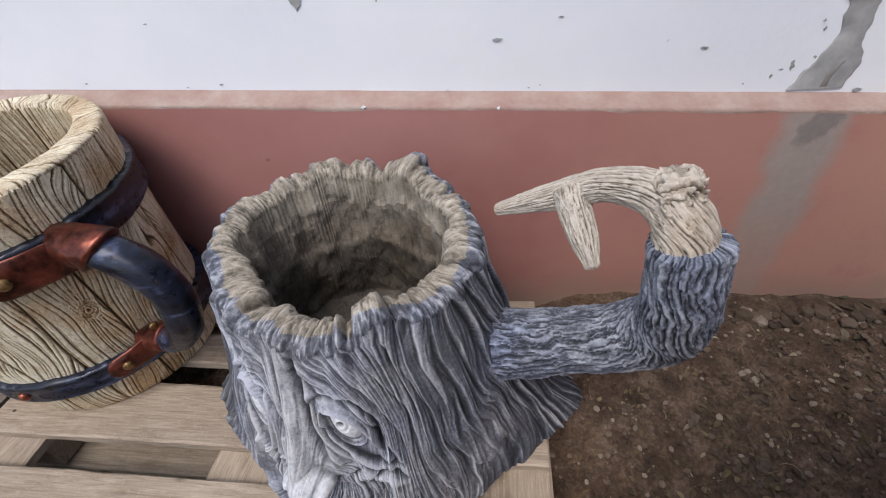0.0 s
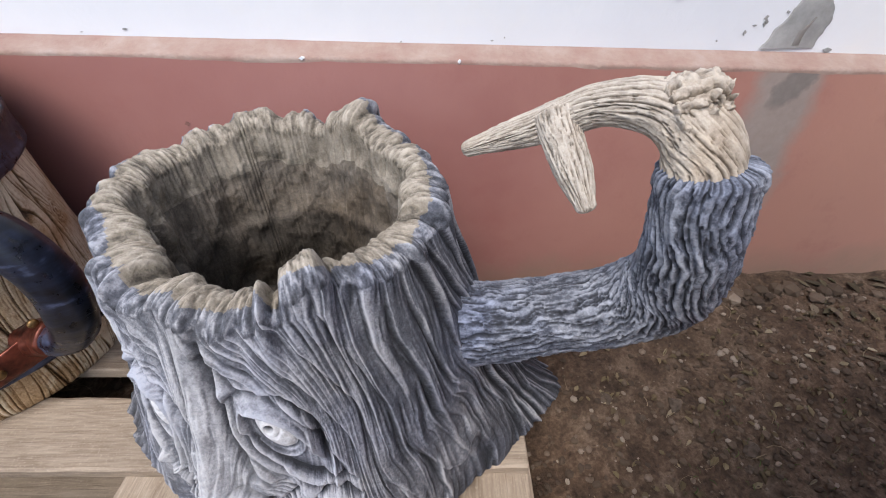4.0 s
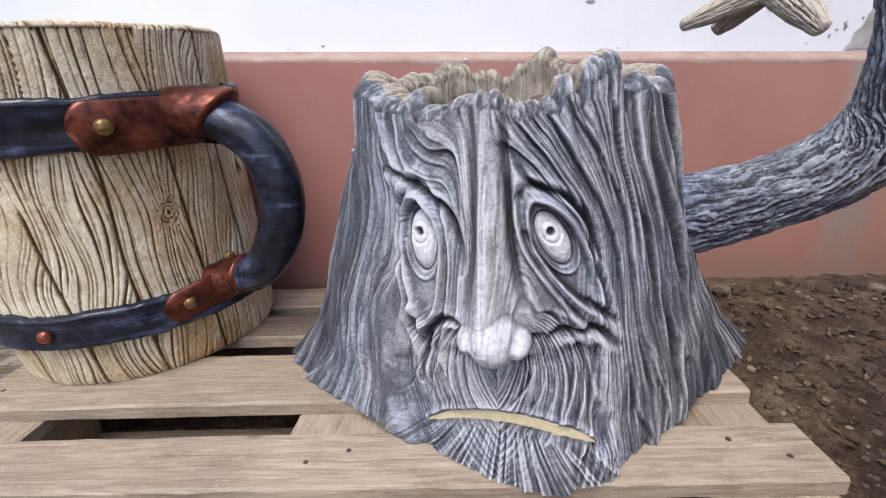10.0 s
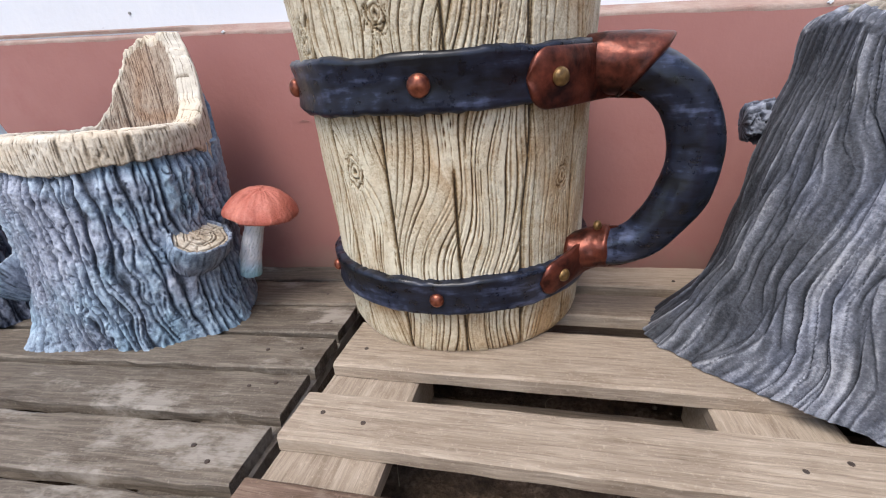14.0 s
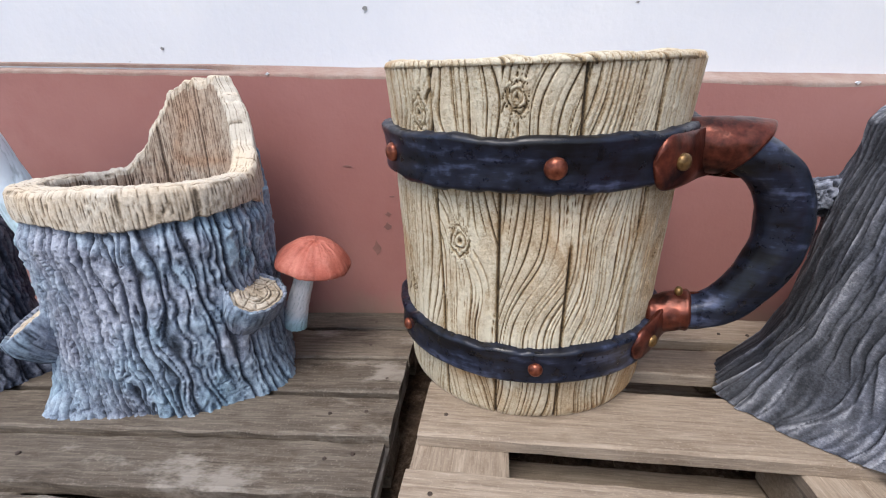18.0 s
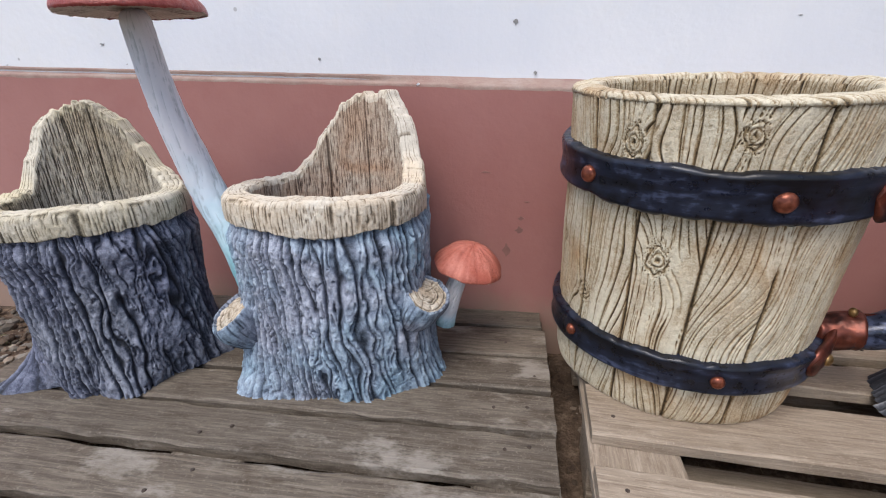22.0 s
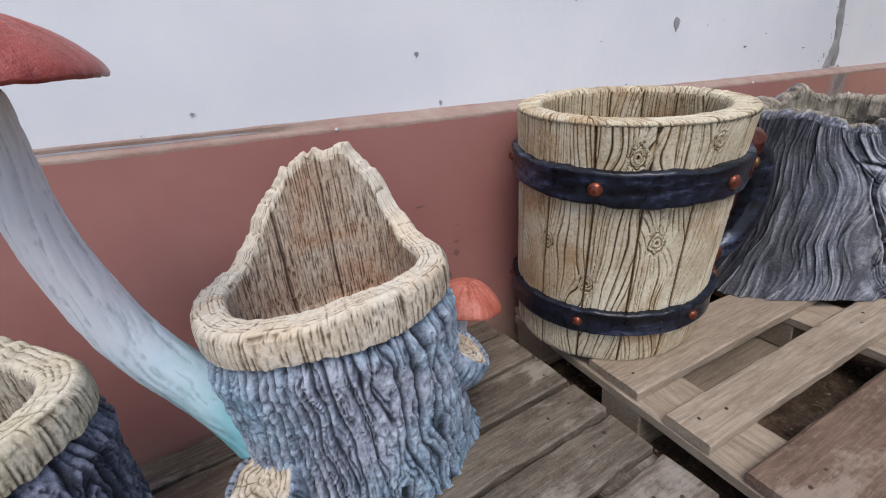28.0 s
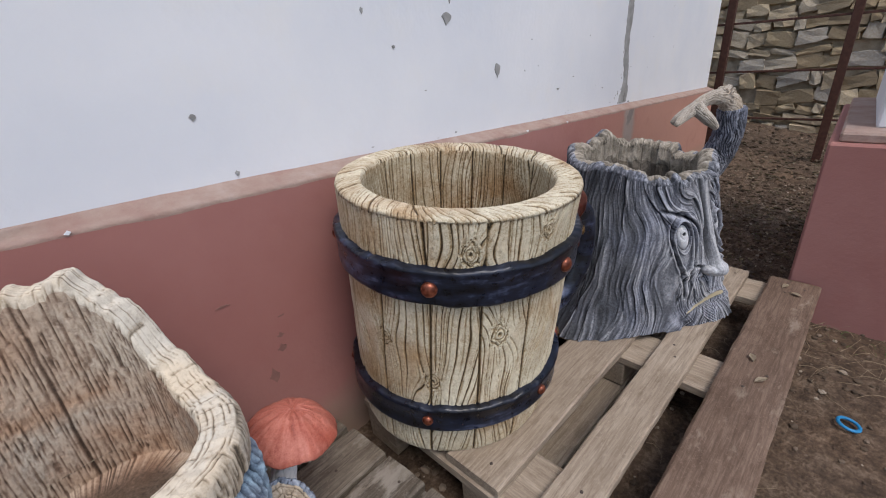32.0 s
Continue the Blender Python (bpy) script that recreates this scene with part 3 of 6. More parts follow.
# ---- low pier beside the pallets ----
pier = thing("pier", "low pink painted masonry pier with a white upper part", "pier", (0.0, 0.0, 0.0), kind="structure")
pier_bm = box_bm(0.9, 1.2, 0.75, 0.006)
bmesh.ops.translate(pier_bm, verts=pier_bm.verts[:], vec=(0, 0, 0.375))
place(part("pier_base", pier_bm, M_PINK, pier), 1.075, -1.30, -0.175)
place(part("pier_cap", box_bm(0.86, 1.16, 0.03, 0.006), M_LEDGE, pier), 1.08, -1.30, 0.588)
place(part("pier_upper", box_bm(0.76, 1.06, 0.9, 0.006), M_WHITE, pier), 1.13, -1.32, 1.05)

# ---- ground ----


def ground_height(x, y):
    near = smooth(-0.55, -0.02, y) * smooth(0.55, 0.75, x)
    h = 0.065 * near + 0.022 * smooth(0.5, 0.9, x) + (fbm(x * 1.3, y * 1.3, 0, 3, 9) - 0.5) * 0.03
    rough = smooth(0.55, 0.7, x) + (x < -1.85)
    h = h + (fbm(x * 14, y * 14, 0, 4, 11) - 0.5) * 0.035 * np.clip(rough, 0.35, 1)
    h = h + (fbm(x * 45, y * 45, 0, 3, 13) - 0.5) * 0.014
    return h


def ground_mesh():
    s = np.linspace(-1, 1, 480)
    xs = 2.6 * s + 400 * s ** 9
    s2 = np.linspace(-1, 1, 330)
    ys = -0.35 + 1.6 * s2 + 400 * s2 ** 9
    X, Y = np.meshgrid(xs, ys)
    Z = ground_height(X, Y)
    far = smooth(8, 30, np.hypot(X, Y))
    Z = Z * (1 - far)
    return sheet("ground", np.stack([X, Y, Z], -1), wrap=False)


ground = part("ground", ground_mesh(), M_SOIL)
tagged(ground, "bare brown trodden soil with grit and dry stems", "ground", kind="structure")


def stones_mesh(rnd, boxes):
    """Many small uneven pebbles in one mesh."""
    base = bmesh.new()
    bmesh.ops.create_icosphere(base, subdivisions=1, radius=1.0)
    bv = np.array([v.co[:] for v in base.verts])
    bf = np.array([[v.index for v in f.verts] for f in base.faces])
    base.free()
    V, Fc, at = [], [], []
    for x0, x1, y0, y1, count, smin, smax in boxes:
        for _ in range(count):
            x, y = rnd.uniform(x0, x1), rnd.uniform(y0, y1)
            s = smin + (smax - smin) * rnd.random() ** 2.4
            v = bv * np.array([rnd.uniform(0.7, 1.3), rnd.uniform(0.7, 1.3), rnd.uniform(0.45, 0.9)]) * s
            v = v * (1 + 0.25 * (np.array([rnd.random() for _ in range(len(bv))]) - 0.5))[:, None]
            a = rnd.uniform(0, 6.28)
            v = np.stack([v[:, 0] * math.cos(a) - v[:, 1] * math.sin(a), v[:, 0] * math.sin(a) + v[:, 1] * math.cos(a), v[:, 2]], 1)
            Fc.append(bf + len(V) * len(bv))
            V.append(v + np.array([x, y, s * 0.28]))
            at.append((x, y))
    V = np.array(V)
    at = np.array(at)
    V[:, :, 2] += ground_height(at[:, 0], at[:, 1])[:, None]
    me = bpy.data.meshes.new("pebbles")
    me.from_pydata(np.concatenate(V).tolist(), [], np.concatenate(Fc).tolist())
    return me


rnd = random.Random(5)
pebbles = part("pebbles", stones_mesh(rnd, [(0.62, 2.4, -0.8, -0.02, 5000, 0.0012, 0.0085), (0.62, 1.6, -0.06, -0.005, 90, 0.005, 0.024), (-2.9, -1.84, -0.75, -0.01, 2400, 0.002, 0.016), (0.0, 2.6, -1.6, -0.76, 2600, 0.0015, 0.009), (1.6, 4.0, -1.2, 0.0, 1600, 0.003, 0.016), (0.66, 2.0, -0.75, 0.03, 1000, 0.002, 0.0075), (0.95, 1.9, -0.72, -0.12, 420, 0.003, 0.0095), (-0.6, 0.62, -0.75, -0.05, 300, 0.002, 0.012)]), M_PEBBLE)
tagged(pebbles, "small grey pebbles and clods scattered on the soil", "pebbles", kind="stuff")


def stems_mesh(rnd, boxes):
    V, Fc = [], []
    for x0, x1, y0, y1, count, lo, hi, rise in boxes:
        for _ in range(count):
            x, y = rnd.uniform(x0, x1), rnd.uniform(y0, y1)
            a, ln = rnd.uniform(0, 6.28), rnd.uniform(lo, hi)
            bend, w = rnd.uniform(-1.2, 1.2), rnd.uniform(0.0004, 0.0011)
            n0 = len(V)
            for s in range(5):
                f = s / 4
                aa = a + bend * f
                px, py = x + ln * f * math.cos(aa), y + ln * f * math.sin(aa)
                pz = float(ground_height(np.array(px), np.array(py))) + 0.002 + rise * ln * math.sin(f * 3.0)
                q = w * (1 - 0.6 * f)
                V += [(px - q * math.sin(aa), py + q * math.cos(aa), pz), (px + q * math.sin(aa), py - q * math.cos(aa), pz), (px, py, pz + q * 1.6)]
            for s in range(4):
                b = n0 + 3 * s
                for k in range(3):
                    Fc.append((b + k, b + (k + 1) % 3, b + 3 + (k + 1) % 3, b + 3 + k))
    me = bpy.data.meshes.new("dry_stems")
    me.from_pydata(V, [], Fc)
    return me


stems = part("dry_stems", stems_mesh(rnd, [(0.65, 2.2, -0.75, -0.05, 90, 0.015, 0.06, 0.1), (0.3, 2.2, -1.3, -0.78, 420, 0.03, 0.12, 0.2), (-2.8, -1.85, -0.7, -0.02, 120, 0.02, 0.08, 0.1), (-0.58, 0.6, -0.75, -0.1, 90, 0.02, 0.08, 0.1)]), M_TWIG)
tagged(stems, "thin dry grass stems lying on the soil", "dry grass", kind="stuff")
gravel = part("gravel", stones_mesh(rnd, [(-2.75, -1.80, -0.62, 0.03, 1000, 0.005, 0.020)]), M_GRAVEL)
tagged(gravel, "loose grey crushed gravel beside the old pallet", "gravel", kind="stuff")


def litter_mesh(rnd, count, x0, x1, y0, y1, size=1.0):
    """Curled dead leaves lying on the soil: each a folded lozenge of six faces."""
    V, Fc = [], []
    for _ in range(count):
        x, y, a = rnd.uniform(x0, x1), rnd.uniform(y0, y1), rnd.uniform(0, 6.28)
        ln, w, tip, up = size * rnd.uniform(0.010, 0.026), size * rnd.uniform(0.004, 0.010), rnd.uniform(-0.004, 0.008), rnd.uniform(0.001, 0.007)
        zg = float(ground_height(np.array(x), np.array(y))) + 0.003
        n0 = len(V)
        for f, g, h in ((-1, 0, 0.0), (-0.4, 1, up), (0.4, 1, up), (1, 0, tip), (0.4, -1, up), (-0.4, -1, up), (0, 0, -0.002)):
            px, py = f * ln, g * w
            V.append((x + px * math.cos(a) - py * math.sin(a), y + px * math.sin(a) + py * math.cos(a), zg + h))
        Fc += [(n0 + k, n0 + (k + 1) % 6, n0 + 6) for k in range(6)]
    me = bpy.data.meshes.new("leaf_litter")
    me.from_pydata(V, [], Fc)
    return me


crumbs = part("leaf_crumbs", litter_mesh(rnd, 420, 0.74, 1.75, -0.78, -0.08, 0.52), M_CRUMBS)
tagged(crumbs, "small yellowish dry leaf crumbs scattered on bare soil", "leaf crumbs", kind="stuff")
litter = part("leaf_litter", litter_mesh(rnd, 900, 1.35, 3.6, -1.1, 0.3), M_LITTER)
tagged(litter, "curled brown and olive dead leaves on the soil", "leaf litter", kind="stuff")
weeds = part("weeds", stems_mesh(rnd, [(0.9, 1.3, -0.55, -0.3, 90, 0.004, 0.014, 0.6), (0.5, 0.95, -1.1, -0.78, 120, 0.006, 0.02, 0.6), (-2.7, -2.0, -0.35, -0.1, 60, 0.006, 0.02, 0.6)]), M_WEED)
tagged(weeds, "tiny green weed shoots in the soil", "weeds", kind="stuff")


# ---- pallets ----
def plank_mesh(name, lx, ly, lz, rnd, wear=0.004, seed=0, material=None):
    """A sawn board: gently warped, with worn edges and ragged ends."""
    nx, prof = 40, [(-0.5, -0.5), (-0.5, 0.35), (-0.46, 0.5), (0, 0.5), (0.46, 0.5), (0.5, 0.35), (0.5, -0.5)]
    xs = np.linspace(-0.5, 0.5, nx)
    P = np.zeros((nx, len(prof), 3))
    for k, (py, pz) in enumerate(prof):
        e = (fbm(xs * lx * 22, seed * 7.7 + k * 2.1, 0, 3, 21) - 0.5) * 2
        P[:, k, 0] = xs * lx + (fbm(k * 1.3 + seed, xs * 3, 0, 2, 4) - 0.5) * wear * (np.abs(xs) > 0.49)
        P[:, k, 1] = py * ly + e * wear * (abs(py) > 0.4)
        P[:, k, 2] = pz * lz + e * wear * 0.5 * (pz > 0) + (vnoise(xs * 2.2, seed * 3.3, 0, 8) - 0.5) * wear
    me = sheet(name, P, wrap=True, cap_ends=True, flip=True, shade=False)
    return me


def nail(parent, x, y, z, r=0.004):
    bm = bmesh.new()
    bmesh.ops.create_cone(bm, cap_ends=True, segments=8, radius1=r, radius2=r * 0.8, depth=0.003)
    return place(part("nail", bm, M_NAIL, parent), x, y, z + 0.001)


def pallet(name, label, at, yaw, length, top, boards, crosses, mats, wear, seed):
    """boards: (back edge, front edge) below the pallet's own y; crosses: (left, right) of the boards under them."""
    rnd = random.Random(seed)
    ob = thing(name, label, "pallet", (at[0], at[1], 0), "pallets")
    ob.rotation_euler = (0, 0, radians(yaw))
    t = 0.022
    for i, ((yb, yf), m) in enumerate(zip(boards, mats)):
        ln = length + rnd.uniform(-0.012, 0.006)
        b = part("board", plank_mesh("board", ln, yb - yf, t, rnd, wear, seed + i), m, ob, "red-brown stained board" if m is M_RED else "")
        place(b, rnd.uniform(-0.004, 0.004), (yb + yf) / 2, top - t / 2 + rnd.uniform(-0.002, 0.002) * (wear > 0.003))
        for cx0, cx1 in crosses:
            for fx in (0.3, 0.7):
                nail(b, cx0 + (cx1 - cx0) * fx + rnd.uniform(-0.01, 0.01), (rnd.uniform(-0.25, 0.25)) * (yb - yf), t / 2 - 0.001)
    depth = boards[0][0] - boards[-1][1]
    mid = (boards[0][0] + boards[-1][1]) / 2
    under = mats[0]
    for i, (x0, x1) in enumerate(crosses):
        c = part("cross_board", plank_mesh("cross_board", depth - 0.01, x1 - x0, t, rnd, wear * 0.6, seed + 40 + i), under, ob)
        place(c, (x0 + x1) / 2, mid, top - t * 1.5 - 0.001, 0, 0, 90)
        hb = max(0.03, top - 3 * t - 0.006)
        for k in range(3):
            blk = part("block", box_bm(x1 - x0 - 0.004, 0.10, hb, 0.003, rnd, 0.002), under, ob)
            place(blk, (x0 + x1) / 2, mid + (k - 1) * (depth / 2 - 0.06), top - 2 * t - 0.002 - hb / 2)
    for k in range(3):
        r = part("bottom_board", plank_mesh("bottom_board", length - 0.01, 0.10, t, rnd, wear, seed + 60 + k), under, ob)
        place(r, 0, mid + (k - 1) * (depth / 2 - 0.06), t / 2 + 0.002)
    return ob


pallet("new_pallet", "new pale pine pallet with one red-brown board", (0.01, -0.427), -1.9, 1.195, 0.144,
       [(0.415, 0.315), (0.275, 0.19), (0.132, 0.0), (-0.063, -0.15), (-0.207, -0.338)], [(-0.597, -0.455), (-0.06, 0.08), (0.455, 0.597)], [M_PINE, M_PINE, M_PINE, M_PINE, M_RED], 0.0022, 100)
pallet("old_pallet", "old weathered grey-brown wooden pallet, chipped and stained", (-1.235, -0.40), 1.5, 1.205, 0.110,
       [(0.435, 0.357), (0.345, 0.230), (0.219, 0.114), (0.101, 0.005), (-0.006, -0.102), (-0.124, -0.222), (-0.240, -0.330)], [(-0.60, -0.46), (-0.07, 0.07), (0.46, 0.60)], [M_OLD] * 7, 0.0048, 200)


# ---- barrel mug planter ----
def mug_axis_y(z):
    return -0.150 - 0.098 * (z - 0.144)


MUG_X = -0.408


def mug_point(phi, z, r):
    """A point of the mug: angle, height and radius; the upper rings lean a little to the front."""
    lean = 0.085 * smooth(0.144, 0.5, z)
    x = MUG_X + r * np.cos(phi)
    dy = r * np.sin(phi)
    return np.stack([x, mug_axis_y(z) + dy, z + lean * dy], -1)


def mug_radius(z):
    return lut(z, ((0.14, 0.214), (0.26, 0.218), (0.40, 0.219), (0.54, 0.222), (0.68, 0.229)))


MUG_TOP = 0.676
KNOTS = ((-2.086, 0.452, 0.014), (-0.66, 0.421, 0.011), (-2.62, 0.347, 0.012), (-3.05, 0.427, 0.011), (-1.75, 0.637, 0.010), (-2.35, 0.617, 0.012), (0.4, 0.417, 0.013), (1.6, 0.437, 0.014))


def strokes(f, v, seed, width, thresh, vf):
    """Carved strokes along the contour lines of f, broken along v."""
    k = np.floor(f)
    t = f - k
    place_ = 0.25 + 0.5 * hash01(k.astype(np.int64), (k * 0).astype(np.int64), (k * 0).astype(np.int64), seed)
    keep = smooth(thresh, thresh + 0.16, vnoise(k * 3.7 + 50.5, v * vf, 0, seed + 9))
    w = width * (0.55 + 0.9 * keep * vnoise(k * 1.9 + 7.5, v * vf * 2, 0, seed + 4))
    return keep * np.exp(-((t - place_) / w) ** 2)


def wood_relief(phi, z, R=0.22, staves=15, seed=3):
    """Carved stave joints, flowing grain lines and knots: relief from 0 (bottom of a cut) to 1."""
    u = phi * R
    wander = (fbm(np.cos(phi) * 3.0, np.sin(phi) * 3.0, z * 4.5, 2, seed) - 0.5)
    st = phi * staves / (2 * np.pi) + 0.35 + 0.14 * (vnoise(np.floor(phi * staves / (2 * np.pi)) * 1.7, z * 6, 0, seed + 5) - 0.5)
    joint = np.abs(st - np.round(st)) * 2 * np.pi * R / staves
    cell = np.floor(st)
    zero = (cell * 0).astype(np.int64)
    swirl = (hash01(cell.astype(np.int64), zero, zero, seed) - 0.5)
    f = u / 0.0100 + wander * 5.6 + swirl * (z - 0.4) * 34 + 1.6 * np.sin(z * 22 + cell * 2.1) * swirl
    ring_w = np.zeros_like(f)
    for pk, zk, rk in KNOTS:
        du = ((phi - pk + np.pi) % (2 * np.pi) - np.pi) * R
        dv = z - zk
        bend = np.exp(-(dv / 0.055) ** 2 - (du / 0.05) ** 2)
        f = f + bend * np.tanh(du / 0.012) * 1.7 * np.sign(1.0)
        d = np.sqrt((du / rk) ** 2 + (dv / (rk * 1.45)) ** 2) * (0.8 + 0.4 * vnoise(du * 160 + pk * 9, dv * 120, 0, seed + 15))
        w = smooth(1.5, 1.1, d)
        f = f * (1 - w) + w * (d * 2.6 + 0.35 * np.sin(3 * np.arctan2(dv, du)))
        ring_w = np.maximum(ring_w, 0.9 * np.exp(-(d / 0.22) ** 2) + 0.6 * np.exp(-((d - 1.1) / 0.10) ** 2) * vnoise(du * 90, dv * 90 + pk, 0, seed + 16) * 1.5 + 0.45 * np.exp(-((d - 0.62) / 0.09) ** 2))
    cut = strokes(f, z, seed, 0.068, 0.26, 5)
    cut = np.maximum(cut, 0.35 * strokes(f * 1.6 + 0.4, z, seed + 1, 0.13, 0.46, 7))
    cut = np.maximum(cut, np.exp(-(joint / 0.0021) ** 2) * smooth(0.12, 0.3, vnoise(np.round(st) * 2.7, z * 8, 0, seed + 6)))
    cut = np.maximum(cut, np.clip(ring_w, 0, 1))
    grain = (vnoise(u * 260, z * 120, 0, seed + 2) - 0.5) * 0.14
    return np.clip(0.80 - 0.90 * cut + grain, 0, 1)


def mug_staves():
    cols = 1200
    phi = np.linspace(-np.pi, np.pi, cols, endpoint=False)
    zo = np.linspace(0.144, MUG_TOP - 0.006, 320)
    rows, rel = [], []
    PH, Z = np.meshgrid(phi, zo)
    W = wood_relief(PH, Z)
    big = (fbm(np.cos(PH) * 2, np.sin(PH) * 2, Z * 5, 3, 2) - 0.5) * 0.008
    foot = -0.006 * np.exp(-(Z - 0.144) / 0.008)
    rows.append(mug_point(PH, Z, mug_radius(Z) + big + foot + (W - 0.8) * 0.0055))
    rel.append(W)
    edge = (fbm(np.cos(phi) * 9, np.sin(phi) * 9, 0, 4, 6) - 0.5) * 0.010
    ts = np.linspace(0, 1, 30)
    PH, T = np.meshgrid(phi, ts)
    Wt = wood_relief(PH * 1.0 + T * 0.15, 0.9 + T * 0.1, seed=8)
    rad = np.abs(T - 0.5) * 2
    R0 = mug_radius(MUG_TOP) - T * 0.048
    Zt = MUG_TOP - 0.006 + 0.008 * np.sqrt(np.clip(1 - rad ** 6, 0, 1)) + edge * np.sin(np.clip(T, 0, 1) * np.pi) + (Wt - 0.8) * 0.0035
    rows.append(mug_point(PH, Zt, R0))
    rel.append(Wt)
    zi = np.linspace(MUG_TOP - 0.008, 0.30, 50)
    PH, Z = np.meshgrid(phi, zi)
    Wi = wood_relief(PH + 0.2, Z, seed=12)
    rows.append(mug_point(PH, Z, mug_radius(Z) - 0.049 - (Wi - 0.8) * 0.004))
    # inner wall and floor get lowered relief, painting in the shade inside the mug
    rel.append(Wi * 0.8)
    for k in (0.6, 0.05):
        rows.append(mug_point(phi[None], np.full((1, cols), 0.295), np.full((1, cols), 0.16 * k)))
        rel.append(np.full((1, cols), 0.35))
    return sheet("barrel", np.concatenate(rows), attrs={"relief": np.concatenate(rel)})


def mug_band(z0, z1, seed):
    phi = np.linspace(-np.pi, np.pi, 420, endpoint=False)
    prof = [(-0.004, 0.0), (0.010, 0.0), (0.0145, 0.06), (0.0145, 0.12), (0.013, 0.3), (0.012, 0.5), (0.013, 0.7), (0.0145, 0.88), (0.0145, 0.94), (0.010, 1.0), (-0.004, 1.0)]
    P, rel = [], []
    for k, (dr, f) in enumerate(prof):
        wob = (fbm(np.cos(phi) * 4, np.sin(phi) * 4, f + seed, 3, seed) - 0.5)
        edge = (vnoise(np.cos(phi) * 20, np.sin(phi) * 20, f * 3, seed) - 0.5) * 0.004
        z = z0 + (z1 - z0) * f + wob * 0.010 + edge * (f in (0.0, 1.0))
        P.append(mug_point(phi, z, mug_radius(z) + dr + wob * 0.005 * (dr > 0)))
        rel.append(np.full(len(phi), 1.0 if 0 < k < 10 else 0.4))
    return sheet("band", np.array(P), attrs={"relief": np.array(rel)})


def rivet_bm(r=0.012):
    bm = bmesh.new()
    bmesh.ops.create_uvsphere(bm, u_segments=20, v_segments=12, radius=r)
    for v in bm.verts:
        v.co.z *= 0.75
    for f in bm.faces:
        f.smooth = True
    return bm


def set_rivet(parent, phi, z, r, material, extra=0.014):
    p = mug_point(np.array(phi), np.array(z), mug_radius(np.array(z)) + extra)
    ob = part("rivet", rivet_bm(r), material, parent)
    ob.matrix_basis = Matrix.Translation(Vector(p)) @ Vector((math.cos(phi), math.sin(phi), 0)).to_track_quat("Z", "Y").to_matrix().to_4x4()
    return ob


mug = thing("mug_planter", "large tan painted beer-mug planter with carved staves and black bands", "planter", (0, 0, 0))
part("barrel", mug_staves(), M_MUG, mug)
upper = part("upper_band", mug_band(0.528, 0.594, 1), M_BAND, mug, "black-blue iron-look band")
lower = part("lower_band", mug_band(0.228, 0.288, 2), M_BAND, mug, "black-blue iron-look band")
for phi in (-1.55, -2.62, 2.4, 1.3):
    set_rivet(upper, phi, 0.561, 0.0135, M_RIVET)
for phi in (-1.58, -2.65, 2.4, 1.3):
    set_rivet(lower, phi, 0.258, 0.0105, M_RIVET)


def lump(A, S):
    return (fbm(np.cos(A) * 2, np.sin(A) * 2, S * 7, 3, 31) - 0.5) * 0.008


HANDLE = [(-0.181, -0.296, 0.547), (-0.136, -0.303, 0.542), (-0.089, -0.302, 0.506), (-0.067, -0.299, 0.447), (-0.075, -0.297, 0.380), (-0.111, -0.286, 0.317), (-0.152, -0.276, 0.293), (-0.196, -0.262, 0.286)]
P, A, S = tube(HANDLE, [0.029, 0.031, 0.0325, 0.034, 0.0335, 0.0315, 0.029, 0.027], 90, 40, lump, up=(0.3, 0.95, 0.05))
handle = part("handle", sheet("handle", P, attrs={"relief": np.ones(A.shape)}), M_BAND, mug, "thick black-blue curved handle")


def strap_mesh(name, p0, p1, z0, z1, h0, h1, reach):
    """A leather-like strap: lies flat round the band, then closes into a sleeve round the handle's end."""
    n, m = 46, 36
    F, G = np.meshgrid(np.linspace(0, 1, n), np.linspace(0, 2 * np.pi, m, endpoint=False), indexing="ij")
    ph = p0 + (p1 - p0) * np.clip(F / 0.6, 0, 1)
    z = z0 + (z1 - z0) * F
    h = h0 + (h1 - h0) * F
    tip = np.sqrt(np.clip(1 - (1 - np.clip(F / 0.12, 0, 1)) ** 2, 0.01, 1))
    deep = 0.008 + (h1 - 0.008) * smooth(0.45, 0.85, F)
    out = 0.014 + 0.010 * F + reach * smooth(0.40, 1.0, F)
    sq = np.sign(np.sin(G)) * np.abs(np.sin(G)) ** 0.7
    R = mug_radius(z) + out + np.cos(G) * deep * tip
    ZZ = z + sq * h * tip
    nn = (fbm(F * 5, np.cos(G) * 1.2, np.sin(G) * 1.2, 3, 33) - 0.5) * 0.006
    return sheet(name, mug_point(ph, ZZ, R + nn), cap_ends=True, flip=True)


top_strap = part("upper_strap", strap_mesh("upper_strap", -1.02, -0.42, 0.555, 0.550, 0.035, 0.033, 0.040), M_STRAP, mug, "copper-brown strap holding the handle")
low_strap = part("lower_strap", strap_mesh("lower_strap", -0.90, -0.40, 0.262, 0.298, 0.027, 0.033, 0.040), M_STRAP, mug, "copper-brown strap holding the handle")


def stud(parent, x, y, z, d, r=0.011):
    ob = part("rivet", rivet_bm(r), M_BRASS, parent, "brass rivet")
    ob.matrix_basis = Matrix.Translation((x, y, z)) @ Vector(d).to_track_quat("Z", "Y").to_matrix().to_4x4()


def strap_stud(parent, phi, z, extra, r):
    p = mug_point(np.array(phi), np.array(z), mug_radius(np.array(z)) + extra)
    stud(parent, p[0], p[1], p[2], (math.cos(phi), math.sin(phi), 0.05), r)


